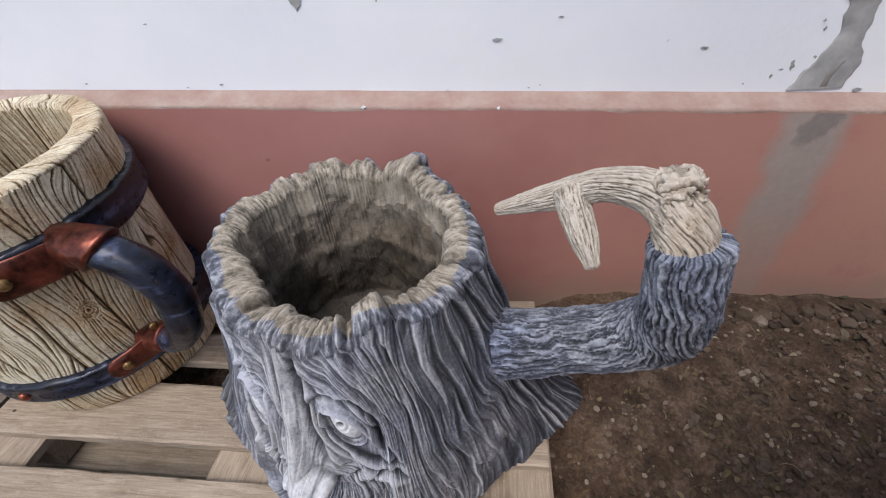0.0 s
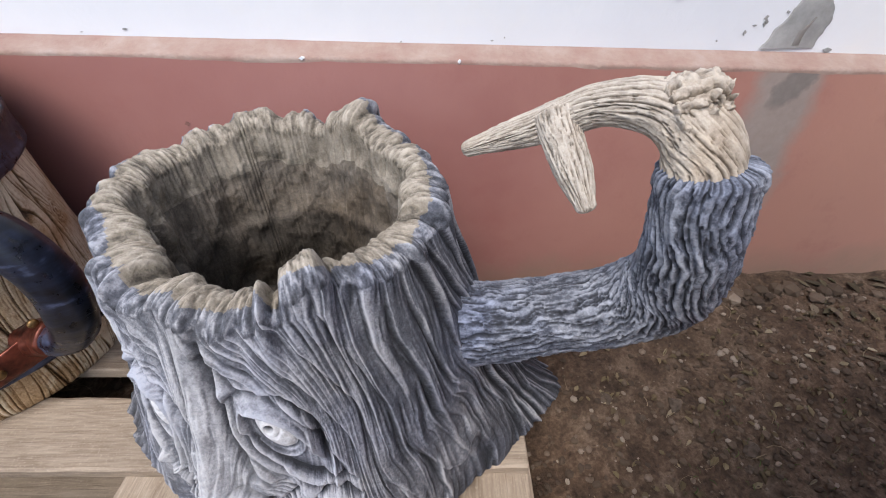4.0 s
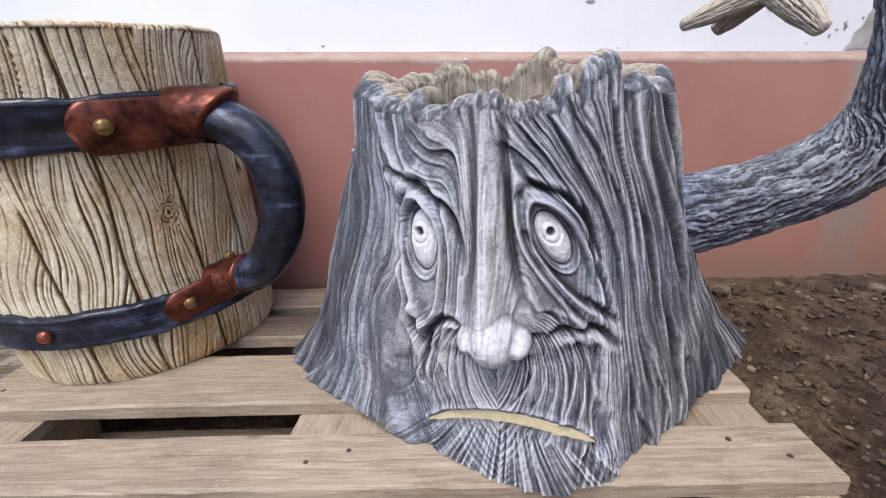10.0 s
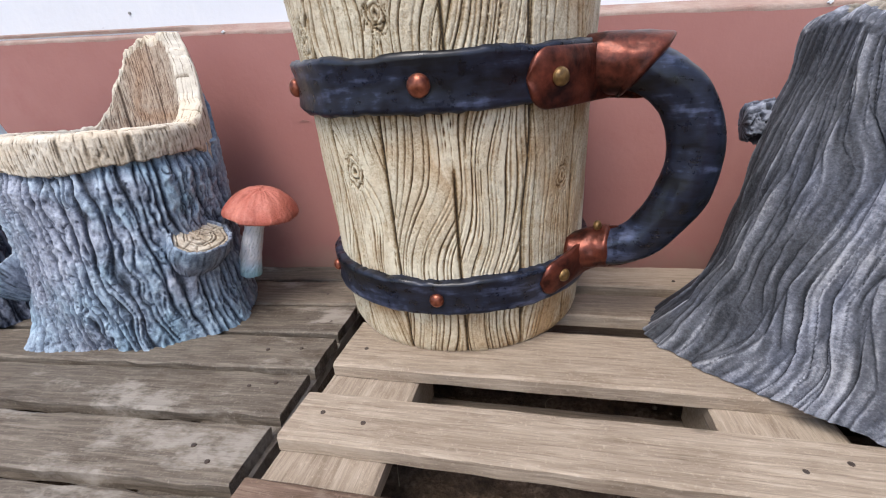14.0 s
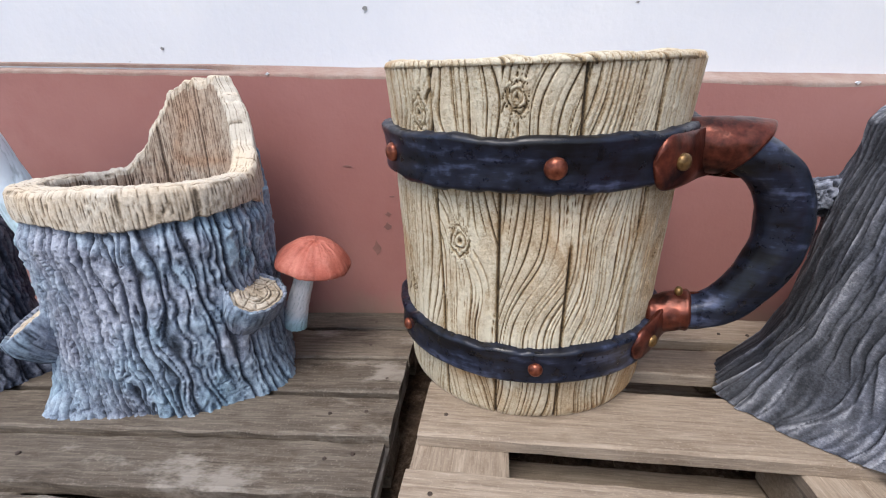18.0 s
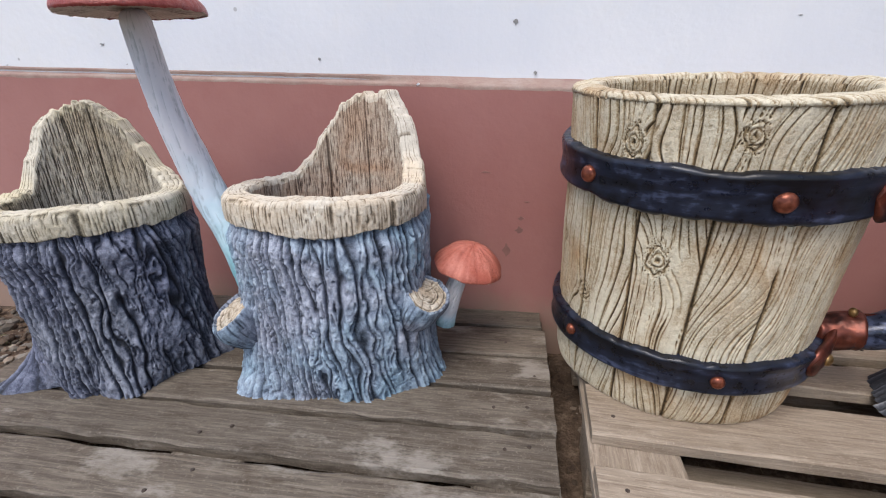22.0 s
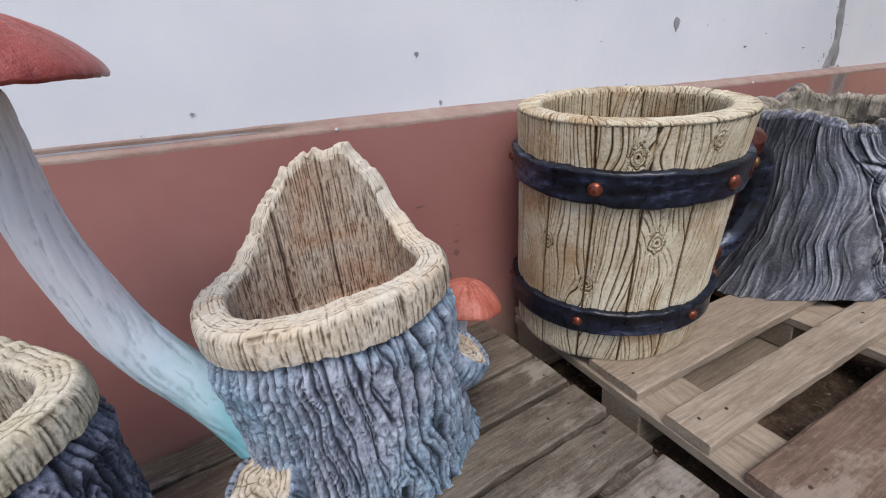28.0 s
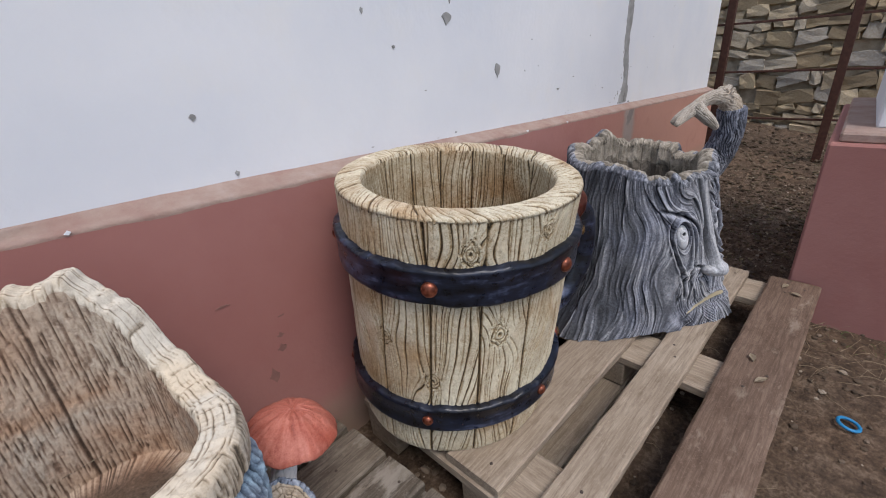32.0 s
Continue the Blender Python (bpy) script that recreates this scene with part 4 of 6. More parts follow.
def sleeve(parent, points, radii, slant, seed):
    """A beaten copper cuff round the handle's end; its free edge is cut aslant."""
    P, A, S = tube(points, radii, 30, 48, lambda a, q: (fbm(np.cos(a) * 2, np.sin(a) * 2, q * 4, 3, seed) - 0.5) * 0.006)
    high = np.clip((P[..., 2] - P[..., 2].mean(1, keepdims=True)) / 0.03, -1.2, 1.2)
    P[..., 0] += slant * high * smooth(0.4, 1.0, S)
    lip = P[-1] * 0.90 + P[-1].mean(0) * 0.10
    P = np.concatenate([P, lip[None], (P[-6] * 0.85 + P[-6].mean(0) * 0.15)[None]])
    return part("sleeve", sheet("sleeve", P), M_STRAP, parent, "beaten copper cuff")


sleeve(top_strap, [(-0.224, -0.282, 0.552), (-0.184, -0.296, 0.552), (-0.154, -0.300, 0.550), (-0.130, -0.303, 0.543)], [0.035, 0.037, 0.038, 0.039], 0.017, 35)
sleeve(low_strap, [(-0.229, -0.262, 0.280), (-0.199, -0.266, 0.284), (-0.176, -0.268, 0.289), (-0.154, -0.274, 0.293)], [0.029, 0.031, 0.0325, 0.034], 0.004, 36)
strap_stud(top_strap, -0.86, 0.556, 0.026, 0.011)
strap_stud(top_strap, -0.43, 0.580, 0.034, 0.008)
strap_stud(low_strap, -0.745, 0.270, 0.024, 0.010)
strap_stud(low_strap, -0.43, 0.330, 0.034, 0.008)


# ---- tree-face planter ----
def face_axis(z):
    return lut(z, ((0.144, 0.293), (0.3, 0.290), (0.44, 0.287), (0.6, 0.278))), np.full_like(z, -0.315)


def face_radius(phi, z):
    hx = lut(z, ((0.144, 0.382), (0.17, 0.356), (0.21, 0.317), (0.28, 0.275), (0.36, 0.241), (0.44, 0.218), (0.52, 0.198), (0.62, 0.188)))
    hf = lut(z, ((0.144, 0.280), (0.20, 0.252), (0.30, 0.222), (0.42, 0.202), (0.52, 0.180), (0.62, 0.158)))
    hb = lut(z, ((0.144, 0.27), (0.22, 0.228), (0.36, 0.200), (0.62, 0.202)))
    s = np.sin(phi)
    hy = np.where(s < 0, hf, hb)
    n = lut(z, ((0.144, 1.20), (0.22, 1.5), (0.34, 1.9), (0.5, 2.0)))
    n = np.where(s < 0, n, 1.9)
    swell = 0.020 * bell((np.degrees(phi) - 150 + 180) % 360 - 180, 22) * smooth(0.38, 0.50, z)
    return (np.abs(np.cos(phi) / hx) ** n + np.abs(s / hy) ** n) ** (-1.0 / n) + swell


RIM = ((-180, 0.590), (-168, 0.576), (-152, 0.558), (-141, 0.553), (-130, 0.551), (-117, 0.561), (-106, 0.562), (-98, 0.550), (-86, 0.553), (-76, 0.562), (-64, 0.580), (-52, 0.572), (-38, 0.563), (-14, 0.566),
       (4, 0.584), (22, 0.592), (38, 0.596), (48, 0.606), (58, 0.618), (68, 0.612), (78, 0.596), (88, 0.588), (104, 0.600), (118, 0.606), (130, 0.590), (144, 0.582), (158, 0.578), (172, 0.592), (180, 0.590))


def face_top(phi):
    """Height of the ragged rim by angle (0 to the right, -90 degrees to the front)."""
    d = (np.degrees(phi) + 180) % 360 - 180
    h = lut(d, RIM)
    return soften(h[None], 9, 1)[0] + (fbm(np.cos(phi) * 5, np.sin(phi) * 5, 0, 3, 44) - 0.5) * 0.006


EYES = ((0.154, 0.402, 0.02, 0.0140, 0.0320), (0.294, 0.409, 0.50, 0.0145, 0.0295))
NOSE_X, NOSE_Z = 0.231, 0.306


def folds(u, v, seed, layer=0.16):
    """Overlapping bark folds along v, counted by u: steep on one side, sloping on the other."""
    t = u - np.floor(u)
    edge = np.clip(t / layer, 0, 1)
    f = np.sqrt(edge) * (1.0 - 0.62 * t ** 1.3)
    cut = vnoise(np.floor(u) * 5.3, v * 9, 0, seed)
    return f * (0.45 + 0.85 * cut)


def soften(a, wide, high):
    """Box blur of a closed sheet of values, round the columns and along the rows."""
    n = a.shape[1]
    c = np.cumsum(np.concatenate([a[:, -wide:], a, a[:, :wide]], 1), 1)
    c = np.concatenate([np.zeros((a.shape[0], 1)), c], 1)
    a = (c[:, 2 * wide + 1:2 * wide + 1 + n] - c[:, :n]) / (2 * wide + 1)
    p = np.concatenate([np.repeat(a[:1], high, 0), a, np.repeat(a[-1:], high, 0)], 0)
    c = np.concatenate([np.zeros((1, n)), np.cumsum(p, 0)], 0)
    return (c[2 * high + 1:] - c[:-2 * high - 1]) / (2 * high + 1)


def two_layers(u, v, tilt, seed):
    """Strands of uneven width, crossed by slanting and by broader ones, so that flaps begin, fork, overlap and run out."""
    u = u + 0.95 * (2 * vnoise(u * 0.31 + 5.0, v * 4, 0, seed + 7) - 1)
    k = vnoise(u * 0.55, v * 7, 0, seed + 11)
    a = folds(u, v * 0.7, seed, 0.12) * (0.45 + 0.75 * k)
    b = folds(u * 0.47 + tilt, v * 0.6, seed + 4, 0.09)
    c = folds(u * 0.22 - 0.6 * tilt, v * 0.5, seed + 5, 0.06)
    keep = vnoise(u * 0.28, v * 6, 0, seed + 9)
    broad = vnoise(u * 0.11 + 3.0, v * 5, 0, seed + 13)
    return np.maximum(np.maximum(a, b * (0.50 + 0.80 * keep)), c * (0.35 + 1.0 * broad))


# carved lines of the face, each along a few places (across, height), with a lip on one side
CARVED = (((0.246, 0.508), (0.268, 0.470), (0.304, 0.452), (0.330, 0.424), (0.338, 0.385), (0.338, 0.338)), ((0.112, 0.480), (0.150, 0.462), (0.182, 0.440), (0.198, 0.405), (0.202, 0.370)),
          ((0.286, 0.303), (0.314, 0.308), (0.342, 0.306), (0.368, 0.282)), ((0.206, 0.306), (0.184, 0.318), (0.160, 0.300), (0.150, 0.265), (0.147, 0.230)),
          ((0.214, 0.560), (0.216, 0.480), (0.212, 0.400), (0.206, 0.335)), ((0.244, 0.560), (0.247, 0.470), (0.250, 0.400), (0.262, 0.335)), ((0.262, 0.420), (0.305, 0.362), (0.365, 0.310)))


def carve(X, z):
    """Depth of the carved lines and of the lips beside them."""
    cut, lip = 0.0 * z, 0.0 * z
    for line in CARVED:
        pts = spline([(a, b, 0) for a, b in line], 28)
        best = np.full(z.shape, 9.0)
        sidev = np.zeros(z.shape)
        end = np.zeros(z.shape)
        for k in range(27):
            (ax, az, _), (bx, bz, _) = pts[k], pts[k + 1]
            ln = math.hypot(bx - ax, bz - az)
            tx, tz = (bx - ax) / ln, (bz - az) / ln
            along = np.clip((X - ax) * tx + (z - az) * tz, 0, ln)
            ox, oz = X - ax - tx * along, z - az - tz * along
            d = np.hypot(ox, oz)
            near = d < best
            best = np.where(near, d, best)
            sidev = np.where(near, np.sign(ox * tz - oz * tx), sidev)
            end = np.where(near, np.sin(np.pi * (k + along / ln) / 27) ** 0.5, end)
        cut = np.maximum(cut, end * bell(best, 0.0042))
        lip = np.maximum(lip, end * bell(best - 0.011, 0.007) * (sidev > 0) + 0.5 * end * bell(best - 0.009, 0.006) * (sidev < 0))
    return cut, lip


def face_relief(phi, z, X, front):
    """Bark folds and face: outward offset in metres, relief value, white paint, lip paint."""
    c, sn = np.cos(phi), np.sin(phi)
    big = fbm(c * 2.2, sn * 2.2, z * 4, 3, 51) - 0.5
    med = fbm(c * 5.0, sn * 5.0, z * 16, 3, 52) - 0.5
    sway = fbm(c * 2.2, sn * 2.2, z * 5.0, 2, 53) - 0.5
    bridge_x = NOSE_X - 0.006
    per = 38.0
    # strands fall from the rim, bend down to the right across the brows and run on past the eyes
    drop_l = np.clip(0.535 - z, 0, 0.115)
    drop_r = np.clip(0.545 - z, 0, 0.135) + 0.35 * np.clip(0.41 - z, 0, 0.10)
    lean = np.where(X < bridge_x, 0.85 * smooth(0.075, 0.185, X) * drop_l, 0.80 * smooth(0.40, 0.30, X) * drop_r)
    lean = lean * (1 - bell(X - bridge_x, 0.022))
    wrap = 0.0 * z
    for ex, ez, turn, ea, eb in EYES:
        dx, dz = X - ex, z - ez + 0.016
        p = dx * np.cos(turn) + dz * np.sin(turn)
        q = -dx * np.sin(turn) + dz * np.cos(turn)
        wrap = wrap - p * np.minimum(1.0, 1.0 / np.maximum((p / 0.028) ** 2 + (q / 0.068) ** 2, 1e-4)) * bell(p, 0.075)
    calm_face = front * np.exp(-((X - NOSE_X) / 0.085) ** 4) * smooth(0.30, 0.33, z) * smooth(0.44, 0.38, z)
    u = phi * 54 / (2 * np.pi) + front * per * (0.7 * wrap - lean) + sway * (2.2 + 0.6 * front) + big * 0.8 + med * 0.30
    f0 = two_layers(u, z * 0.8, 4.0 * z + 1.5 * big, 57)
    split_low = smooth(0.42, 0.28, z) * (1 - 0.5 * front)
    f0 = f0 * (1 - split_low) + split_low * np.maximum(0.75 * f0, 1.05 * two_layers(u * 1.7 + 0.8 * sway, z * 0.8, 3.0 * z, 61))
    g0 = vnoise(u * 4.6, z * 11, 0, 71) * 0.55 + vnoise(u * 9.0, z * 24, 0, 72) * 0.45
    # moustache: folds that leave the nose, arch outwards and hang down
    dx, dz = X - NOSE_X, 0.336 - z
    rr = np.sqrt(dx ** 2 + dz ** 2)
    turn_ = np.sign(dx) * (np.abs(np.arctan2(dx, dz)) + 7.0 * rr)
    um = turn_ * 8.5 + 40 + med * 0.4
    f1 = two_layers(um, rr * 1.2, 2.0 * rr * 8 + 2 * big, 58)
    g1 = vnoise(um * 4.6, rr * 12, 0, 73) * 0.55 + vnoise(um * 11.0, rr * 30, 0, 74) * 0.45
    bound = np.abs(turn_) - 1.86 + 0.5 * med
    wm = front * smooth(0.08, -0.08, bound) * smooth(0.175, 0.13, np.abs(dx)) * smooth(0.336, 0.322, z) * smooth(0.028, 0.055, rr)
    uc = np.arctan2(dx - 0.01, 0.27 - z) * 13 + 20 + med * 0.6
    f2 = two_layers(uc, z * 0.5, big + 1.2 * z, 59)
    g2 = vnoise(uc * 4.6, z * 14, 0, 75)
    chin = front * np.exp(-((dx - 0.01) / 0.12) ** 4) * smooth(0.200, 0.188, z + 2.0 * dx ** 2)
    fold = f0 * (1 - wm) + f1 * wm
    fine = g0 * (1 - wm) + g1 * wm
    fold = fold * (1 - chin) + f2 * chin
    fine = fine * (1 - chin) + g2 * chin
    depth = 0.0215 * (1 - 0.30 * front * np.exp(-((X - NOSE_X) / 0.14) ** 4)) * (1 - 0.20 * wm - 0.35 * chin) * (1 - 0.70 * calm_face)
    patchy = smooth(0.42, 0.62, fbm(c * 5, sn * 5, z * 9, 3, 79))
    thin = folds(u * 2.3 + med * 0.8, z * 1.2, 77, 0.22) * (1 - wm) * (1 - chin) + folds(um * 2.1 + med * 0.8, rr * 2, 78, 0.22) * np.maximum(wm, chin * 0.8)
    off = (fold - 0.6) * depth + (thin - 0.5) * (0.0046 + 0.004 * smooth(0.30, 0.18, z)) * np.maximum(patchy, 1 - front) * (1 - 0.5 * calm_face) + (fine - 0.5) * 0.0034 + big * 0.014
    # cheek roll above the moustache, with a cut below it
    roll = front * smooth(0.335, 0.325, z) * smooth(0.17, 0.12, np.abs(dx)) * smooth(0.02, 0.05, np.abs(dx))
    off = off + roll * (0.009 * bell(bound - 0.16, 0.13) - 0.007 * bell(bound + 0.06, 0.07))
    cut_, lip_ = carve(X, z)
    calm_ = front * np.clip(cut_ + lip_, 0, 1)
    off = off * (1 - 0.6 * calm_) + front * (0.007 * lip_ - 0.011 * cut_)
    # bridge and nose
    bridge = front * bell(X - bridge_x, lut(z, ((0.30, 0.0185), (0.34, 0.0150), (0.40, 0.0115), (0.56, 0.0120)))) * smooth(0.29, 0.31, z)
    off = off * (1 - 0.6 * bridge) + bridge * (lut(z, ((0.30, 0.050), (0.35, 0.036), (0.40, 0.022), (0.46, 0.014), (0.58, 0.014))) + 0.003 * (fold - 0.5))
    flank = front * smooth(0.304, 0.312, z) * smooth(0.42, 0.34, z) * (bell(dx - 0.034, 0.024) + 0.8 * bell(dx + 0.032, 0.020))
    off = off + flank * 0.010
    bulb = 0.0 * z
    for bx, bz, br, bh, up in ((0.0, 0.002, 0.0270, 0.0290, 0.058), (-0.0200, 0.001, 0.0160, 0.0170, 0.046), (0.0215, 0.000, 0.0165, 0.0170, 0.046)):
        q = ((dx - bx) / br) ** 2 + ((z - NOSE_Z - bz) / bh) ** 2
        ball = front * np.clip(1 - q, 0, 1)
        dome = front * up * np.sqrt(np.clip(1 - q, 0, 1))
        blend = 0.5 + 0.5 * np.clip((dome - off) / 0.012, -1, 1)
        off = np.where(q < 1, off * (1 - blend) + dome * blend + 0.003 * blend * (1 - blend) + 0.0016 * (fine - 0.5) * blend, off)
        bulb = np.maximum(bulb, np.clip(ball * 5, 0, 1))
    under = front * bell(dx, 0.045) * bell(z - 0.277, 0.006)
    off = off - under * 0.010
    # eyes: close lids, ball and pupil
    white = 0.0 * z
    pupils = 0.0 * z
    eye_cut = 0.0 * z
    for ex, ez, turn, ea, eb in EYES:
        ddx, ddz = X - ex, z - ez
        p = ddx * np.cos(turn) + ddz * np.sin(turn)
        q = -ddx * np.sin(turn) + ddz * np.cos(turn)
        stretch = np.where(q < 0, 2.55, 1.30)
        lid = np.sqrt((np.abs(p) / (ea * 1.36)) ** 1.8 + (np.abs(q) / (eb * stretch)) ** 1.5)
        ball = np.sqrt((p / ea) ** 2 + (q / eb) ** 2)
        inside = front * smooth(1.12, 0.96, lid)
        off = off * (1 - inside) + inside * (0.000 + 0.004 * bell(ball - 1.38, 0.10) * (q < 0))
        off = off + front * (0.0085 * bell(lid - 1.16, 0.09) - 0.005 * bell(lid - 1.42, 0.07) + 0.004 * bell(lid - 1.62, 0.09))
        b = front * smooth(1.04, 0.98, ball)
        off = off * (1 - b) + b * (-0.004 + 0.011 * np.sqrt(np.clip(1 - ball ** 2, 0, 1)))
        off = off - 0.004 * front * bell(ball - 1.08, 0.05)
        iris = np.sqrt((p / (ea * 0.66)) ** 2 + ((q - eb * 0.30) / (eb * 0.40)) ** 2)
        mark = front * bell(iris - 1.0, 0.13) * (ball < 0.96)
        off = off - mark * 0.0016
        white = np.maximum(white, b * (1 - 0.35 * mark))
        pupil = front * smooth(1.25, 0.85, np.sqrt((p / (ea * 0.30)) ** 2 + ((q - eb * 0.32) / (eb * 0.15)) ** 2))
        off = off - pupil * 0.006
        white = white * (1 - pupil)
        pupils = np.maximum(pupils, pupil)
        eye_cut = np.maximum(eye_cut, b)
    # mouth: a thin drooping ochre lip
    mx = X - 0.243
    arch = 0.210 - 2.6 * mx ** 2 - 6.0 * np.abs(mx) ** 3
    half = 0.0062 * np.sqrt(np.clip(1 - (mx / 0.092) ** 2, 0, 1))
    m = front * (np.abs(mx) < 0.093)
    slit = m * smooth(1.3, 0.8, np.abs(z - arch) / np.maximum(half, 1e-4))
    calm = m * smooth(3.2, 1.2, np.abs(z - arch) / np.maximum(half, 1e-4))
    off = off * (1 - 0.75 * calm)
    off = off * (1 - slit) + slit * (0.002)
    off = off + m * bell(z - arch - half - 0.006, 0.005) * 0.005
    off = off + front * np.exp(-(mx / 0.090) ** 2) * smooth(0.20, 0.17, z) * 0.012
    # dry-brushed paint: pale crests, dark wash in cuts; hollows and slopes carry painted shade
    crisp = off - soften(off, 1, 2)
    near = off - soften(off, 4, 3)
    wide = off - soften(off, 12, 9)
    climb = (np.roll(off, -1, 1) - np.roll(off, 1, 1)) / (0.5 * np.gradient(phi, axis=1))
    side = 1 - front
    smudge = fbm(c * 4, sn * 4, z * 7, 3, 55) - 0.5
    # sides and back lose value, so that their shade is in the paint
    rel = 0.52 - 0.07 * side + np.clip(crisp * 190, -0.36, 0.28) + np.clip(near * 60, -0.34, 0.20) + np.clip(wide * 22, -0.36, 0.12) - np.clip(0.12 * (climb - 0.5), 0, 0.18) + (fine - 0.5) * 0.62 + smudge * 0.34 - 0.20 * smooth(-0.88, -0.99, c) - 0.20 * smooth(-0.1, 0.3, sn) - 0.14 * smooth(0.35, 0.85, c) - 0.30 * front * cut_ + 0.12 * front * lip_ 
    tip = front * bell(dx, lut(z, ((0.28, 0.030), (0.325, 0.028), (0.345, 0.020), (0.42, 0.012)))) * smooth(0.276, 0.286, z) * smooth(0.45, 0.33, z)
    nose = np.clip(np.maximum(0.9 * bulb, 0.85 * tip) * (0.28 + 0.9 * fine), 0, 1)
    white = np.maximum(white, nose * np.clip(1 + near * 60, 0.3, 1))
    white = np.maximum(white, 0.20 * flank * (0.4 + fine))
    white = np.maximum(white, 0.30 * bridge * (0.3 + fine))
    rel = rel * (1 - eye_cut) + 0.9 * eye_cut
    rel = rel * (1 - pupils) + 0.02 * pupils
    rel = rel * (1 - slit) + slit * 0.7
    return off, np.clip(rel, 0, 1), np.clip(white, 0, 1), np.clip(slit * (0.92 + 0.3 * (fine - 0.5)), 0, 1)


def tree_face_mesh():
    cols = 1220
    s = np.linspace(-1.5 * np.pi, 0.5 * np.pi, cols, endpoint=False)
    phi = s - 0.28 * np.cos(s)  # closer columns on the front
    ul = phi * 21 / (2 * np.pi) + 6 * (fbm(np.cos(phi) * 2.4, np.sin(phi) * 2.4, 0.5, 3, 62) - 0.5)
    kl = np.floor(ul)
    zero = (kl * 0).astype(np.int64)
    lobe = np.sqrt(np.clip(1 - np.abs(2 * (ul - kl) - 1) ** 3, 0, 1)) * (0.25 + 1.0 * hash01(kl.astype(np.int64), zero, zero, 83)) - 0.6
    lobe = soften(lobe[None], 4, 1)[0]
    top = face_top(phi) + 0.020 * lobe
    rows, rel, white, lip = [], [], [], []

    def add(P, r, w=None, l=None):
        rows.append(P)
        rel.append(r)
        white.append(np.zeros_like(r) if w is None else w)
        lip.append(np.zeros_like(r) if l is None else l)

    T = np.linspace(0, 1, 390)[:, None]
    Z = 0.146 + (top[None] - 0.016 - 0.146) * T
    PH = np.broadcast_to(phi, Z.shape)
    cx, cy = face_axis(Z)
    R = face_radius(PH, Z) + 0.036 * smooth(0.25, 0.9, np.cos(PH - 2.45)) * bell(Z - 0.40, 0.12)
    X = cx + R * np.cos(PH)
    front = smooth(0.05, -0.35, np.sin(PH))
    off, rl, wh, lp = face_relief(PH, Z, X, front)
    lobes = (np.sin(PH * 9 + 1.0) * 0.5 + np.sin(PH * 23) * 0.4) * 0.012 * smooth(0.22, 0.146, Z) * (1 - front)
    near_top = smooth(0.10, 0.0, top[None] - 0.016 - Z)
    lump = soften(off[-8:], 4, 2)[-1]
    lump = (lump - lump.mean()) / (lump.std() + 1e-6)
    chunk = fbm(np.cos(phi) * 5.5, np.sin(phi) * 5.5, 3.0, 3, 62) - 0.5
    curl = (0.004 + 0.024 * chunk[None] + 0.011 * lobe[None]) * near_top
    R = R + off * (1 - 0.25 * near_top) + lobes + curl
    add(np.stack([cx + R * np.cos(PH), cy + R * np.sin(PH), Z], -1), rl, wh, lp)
    outer = R[-1]
    cx1, cy1 = cx[-1], cy[-1]
    thick = 0.044 + 0.036 * (fbm(np.cos(phi) * 4, np.sin(phi) * 4, 2.0, 3, 61) - 0.3)
    thick = thick + soften((outer - soften(outer[None], 20, 1)[0])[None], 3, 1)[0]
    a = np.linspace(0.04, 1, 30)[:, None] * np.pi
    grain = vnoise(phi * 60 + 0 * a, a * 2.0, 0, 65) * 0.6 + vnoise(phi * 130 + 0 * a, a * 5.0, 0, 66) * 0.4
    pits = fbm(np.cos(phi) * 16 + 0 * a, np.sin(phi) * 16 + 0 * a, a * 1.5, 4, 67) - 0.5
    R2 = outer - thick * 0.5 * (1 - np.cos(a))
    Z2 = top - 0.016 + 0.018 * np.sin(a) + np.sin(a) * (0.0035 * np.clip(lump, -2, 1.4) * (0.5 + 0.5 * np.cos(a)) + 0.014 * chunk + 0.006 * lobe) + pits * 0.006 * np.sin(a) + (grain - 0.5) * 0.0030
    hump = Z2 - soften(Z2, 9, 4)
    add(np.stack([cx1 + R2 * np.cos(phi), cy1 + R2 * np.sin(phi), Z2], -1), np.clip(0.46 + 0.75 * (grain - 0.5) + hump * 50 + pits * 0.5, 0, 1))
    inner = outer - thick
    inner = soften(inner[None], 12, 1)[0] * 0.6 + inner * 0.4
    T = np.linspace(0.02, 1, 90)[:, None]
    Z3 = (top - 0.016) * (1 - T) + 0.30 * T
    PH = np.broadcast_to(phi, Z3.shape)
    g = vnoise(PH * 42, Z3 * 9, 0, 63) * 0.6 + vnoise(PH * 100, Z3 * 22, 0, 68) * 0.4
    g = g * smooth(0.43, 0.47, Z3) + 0.5 * smooth(0.47, 0.43, Z3)
    n = fbm(np.cos(PH) * 6, np.sin(PH) * 6, Z3 * 26, 4, 64)
    step = 0.447 + 0.030 * (fbm(np.cos(phi) * 3, np.sin(phi) * 3, 5.0, 3, 69) - 0.5)
    R3 = inner + (inner * 0 + soften((outer - thick)[None], 1, 1)[0] - inner) * np.clip(1 - T * 4, 0, 1)
    R3 = R3 - (g - 0.5) * 0.0016 - (n - 0.5) * 0.020 * smooth(0.0, 0.15, T) - 0.006 * smooth(0.012, -0.012, Z3 - step[None]) + 0.012 * smooth(0.40, 0.33, Z3)
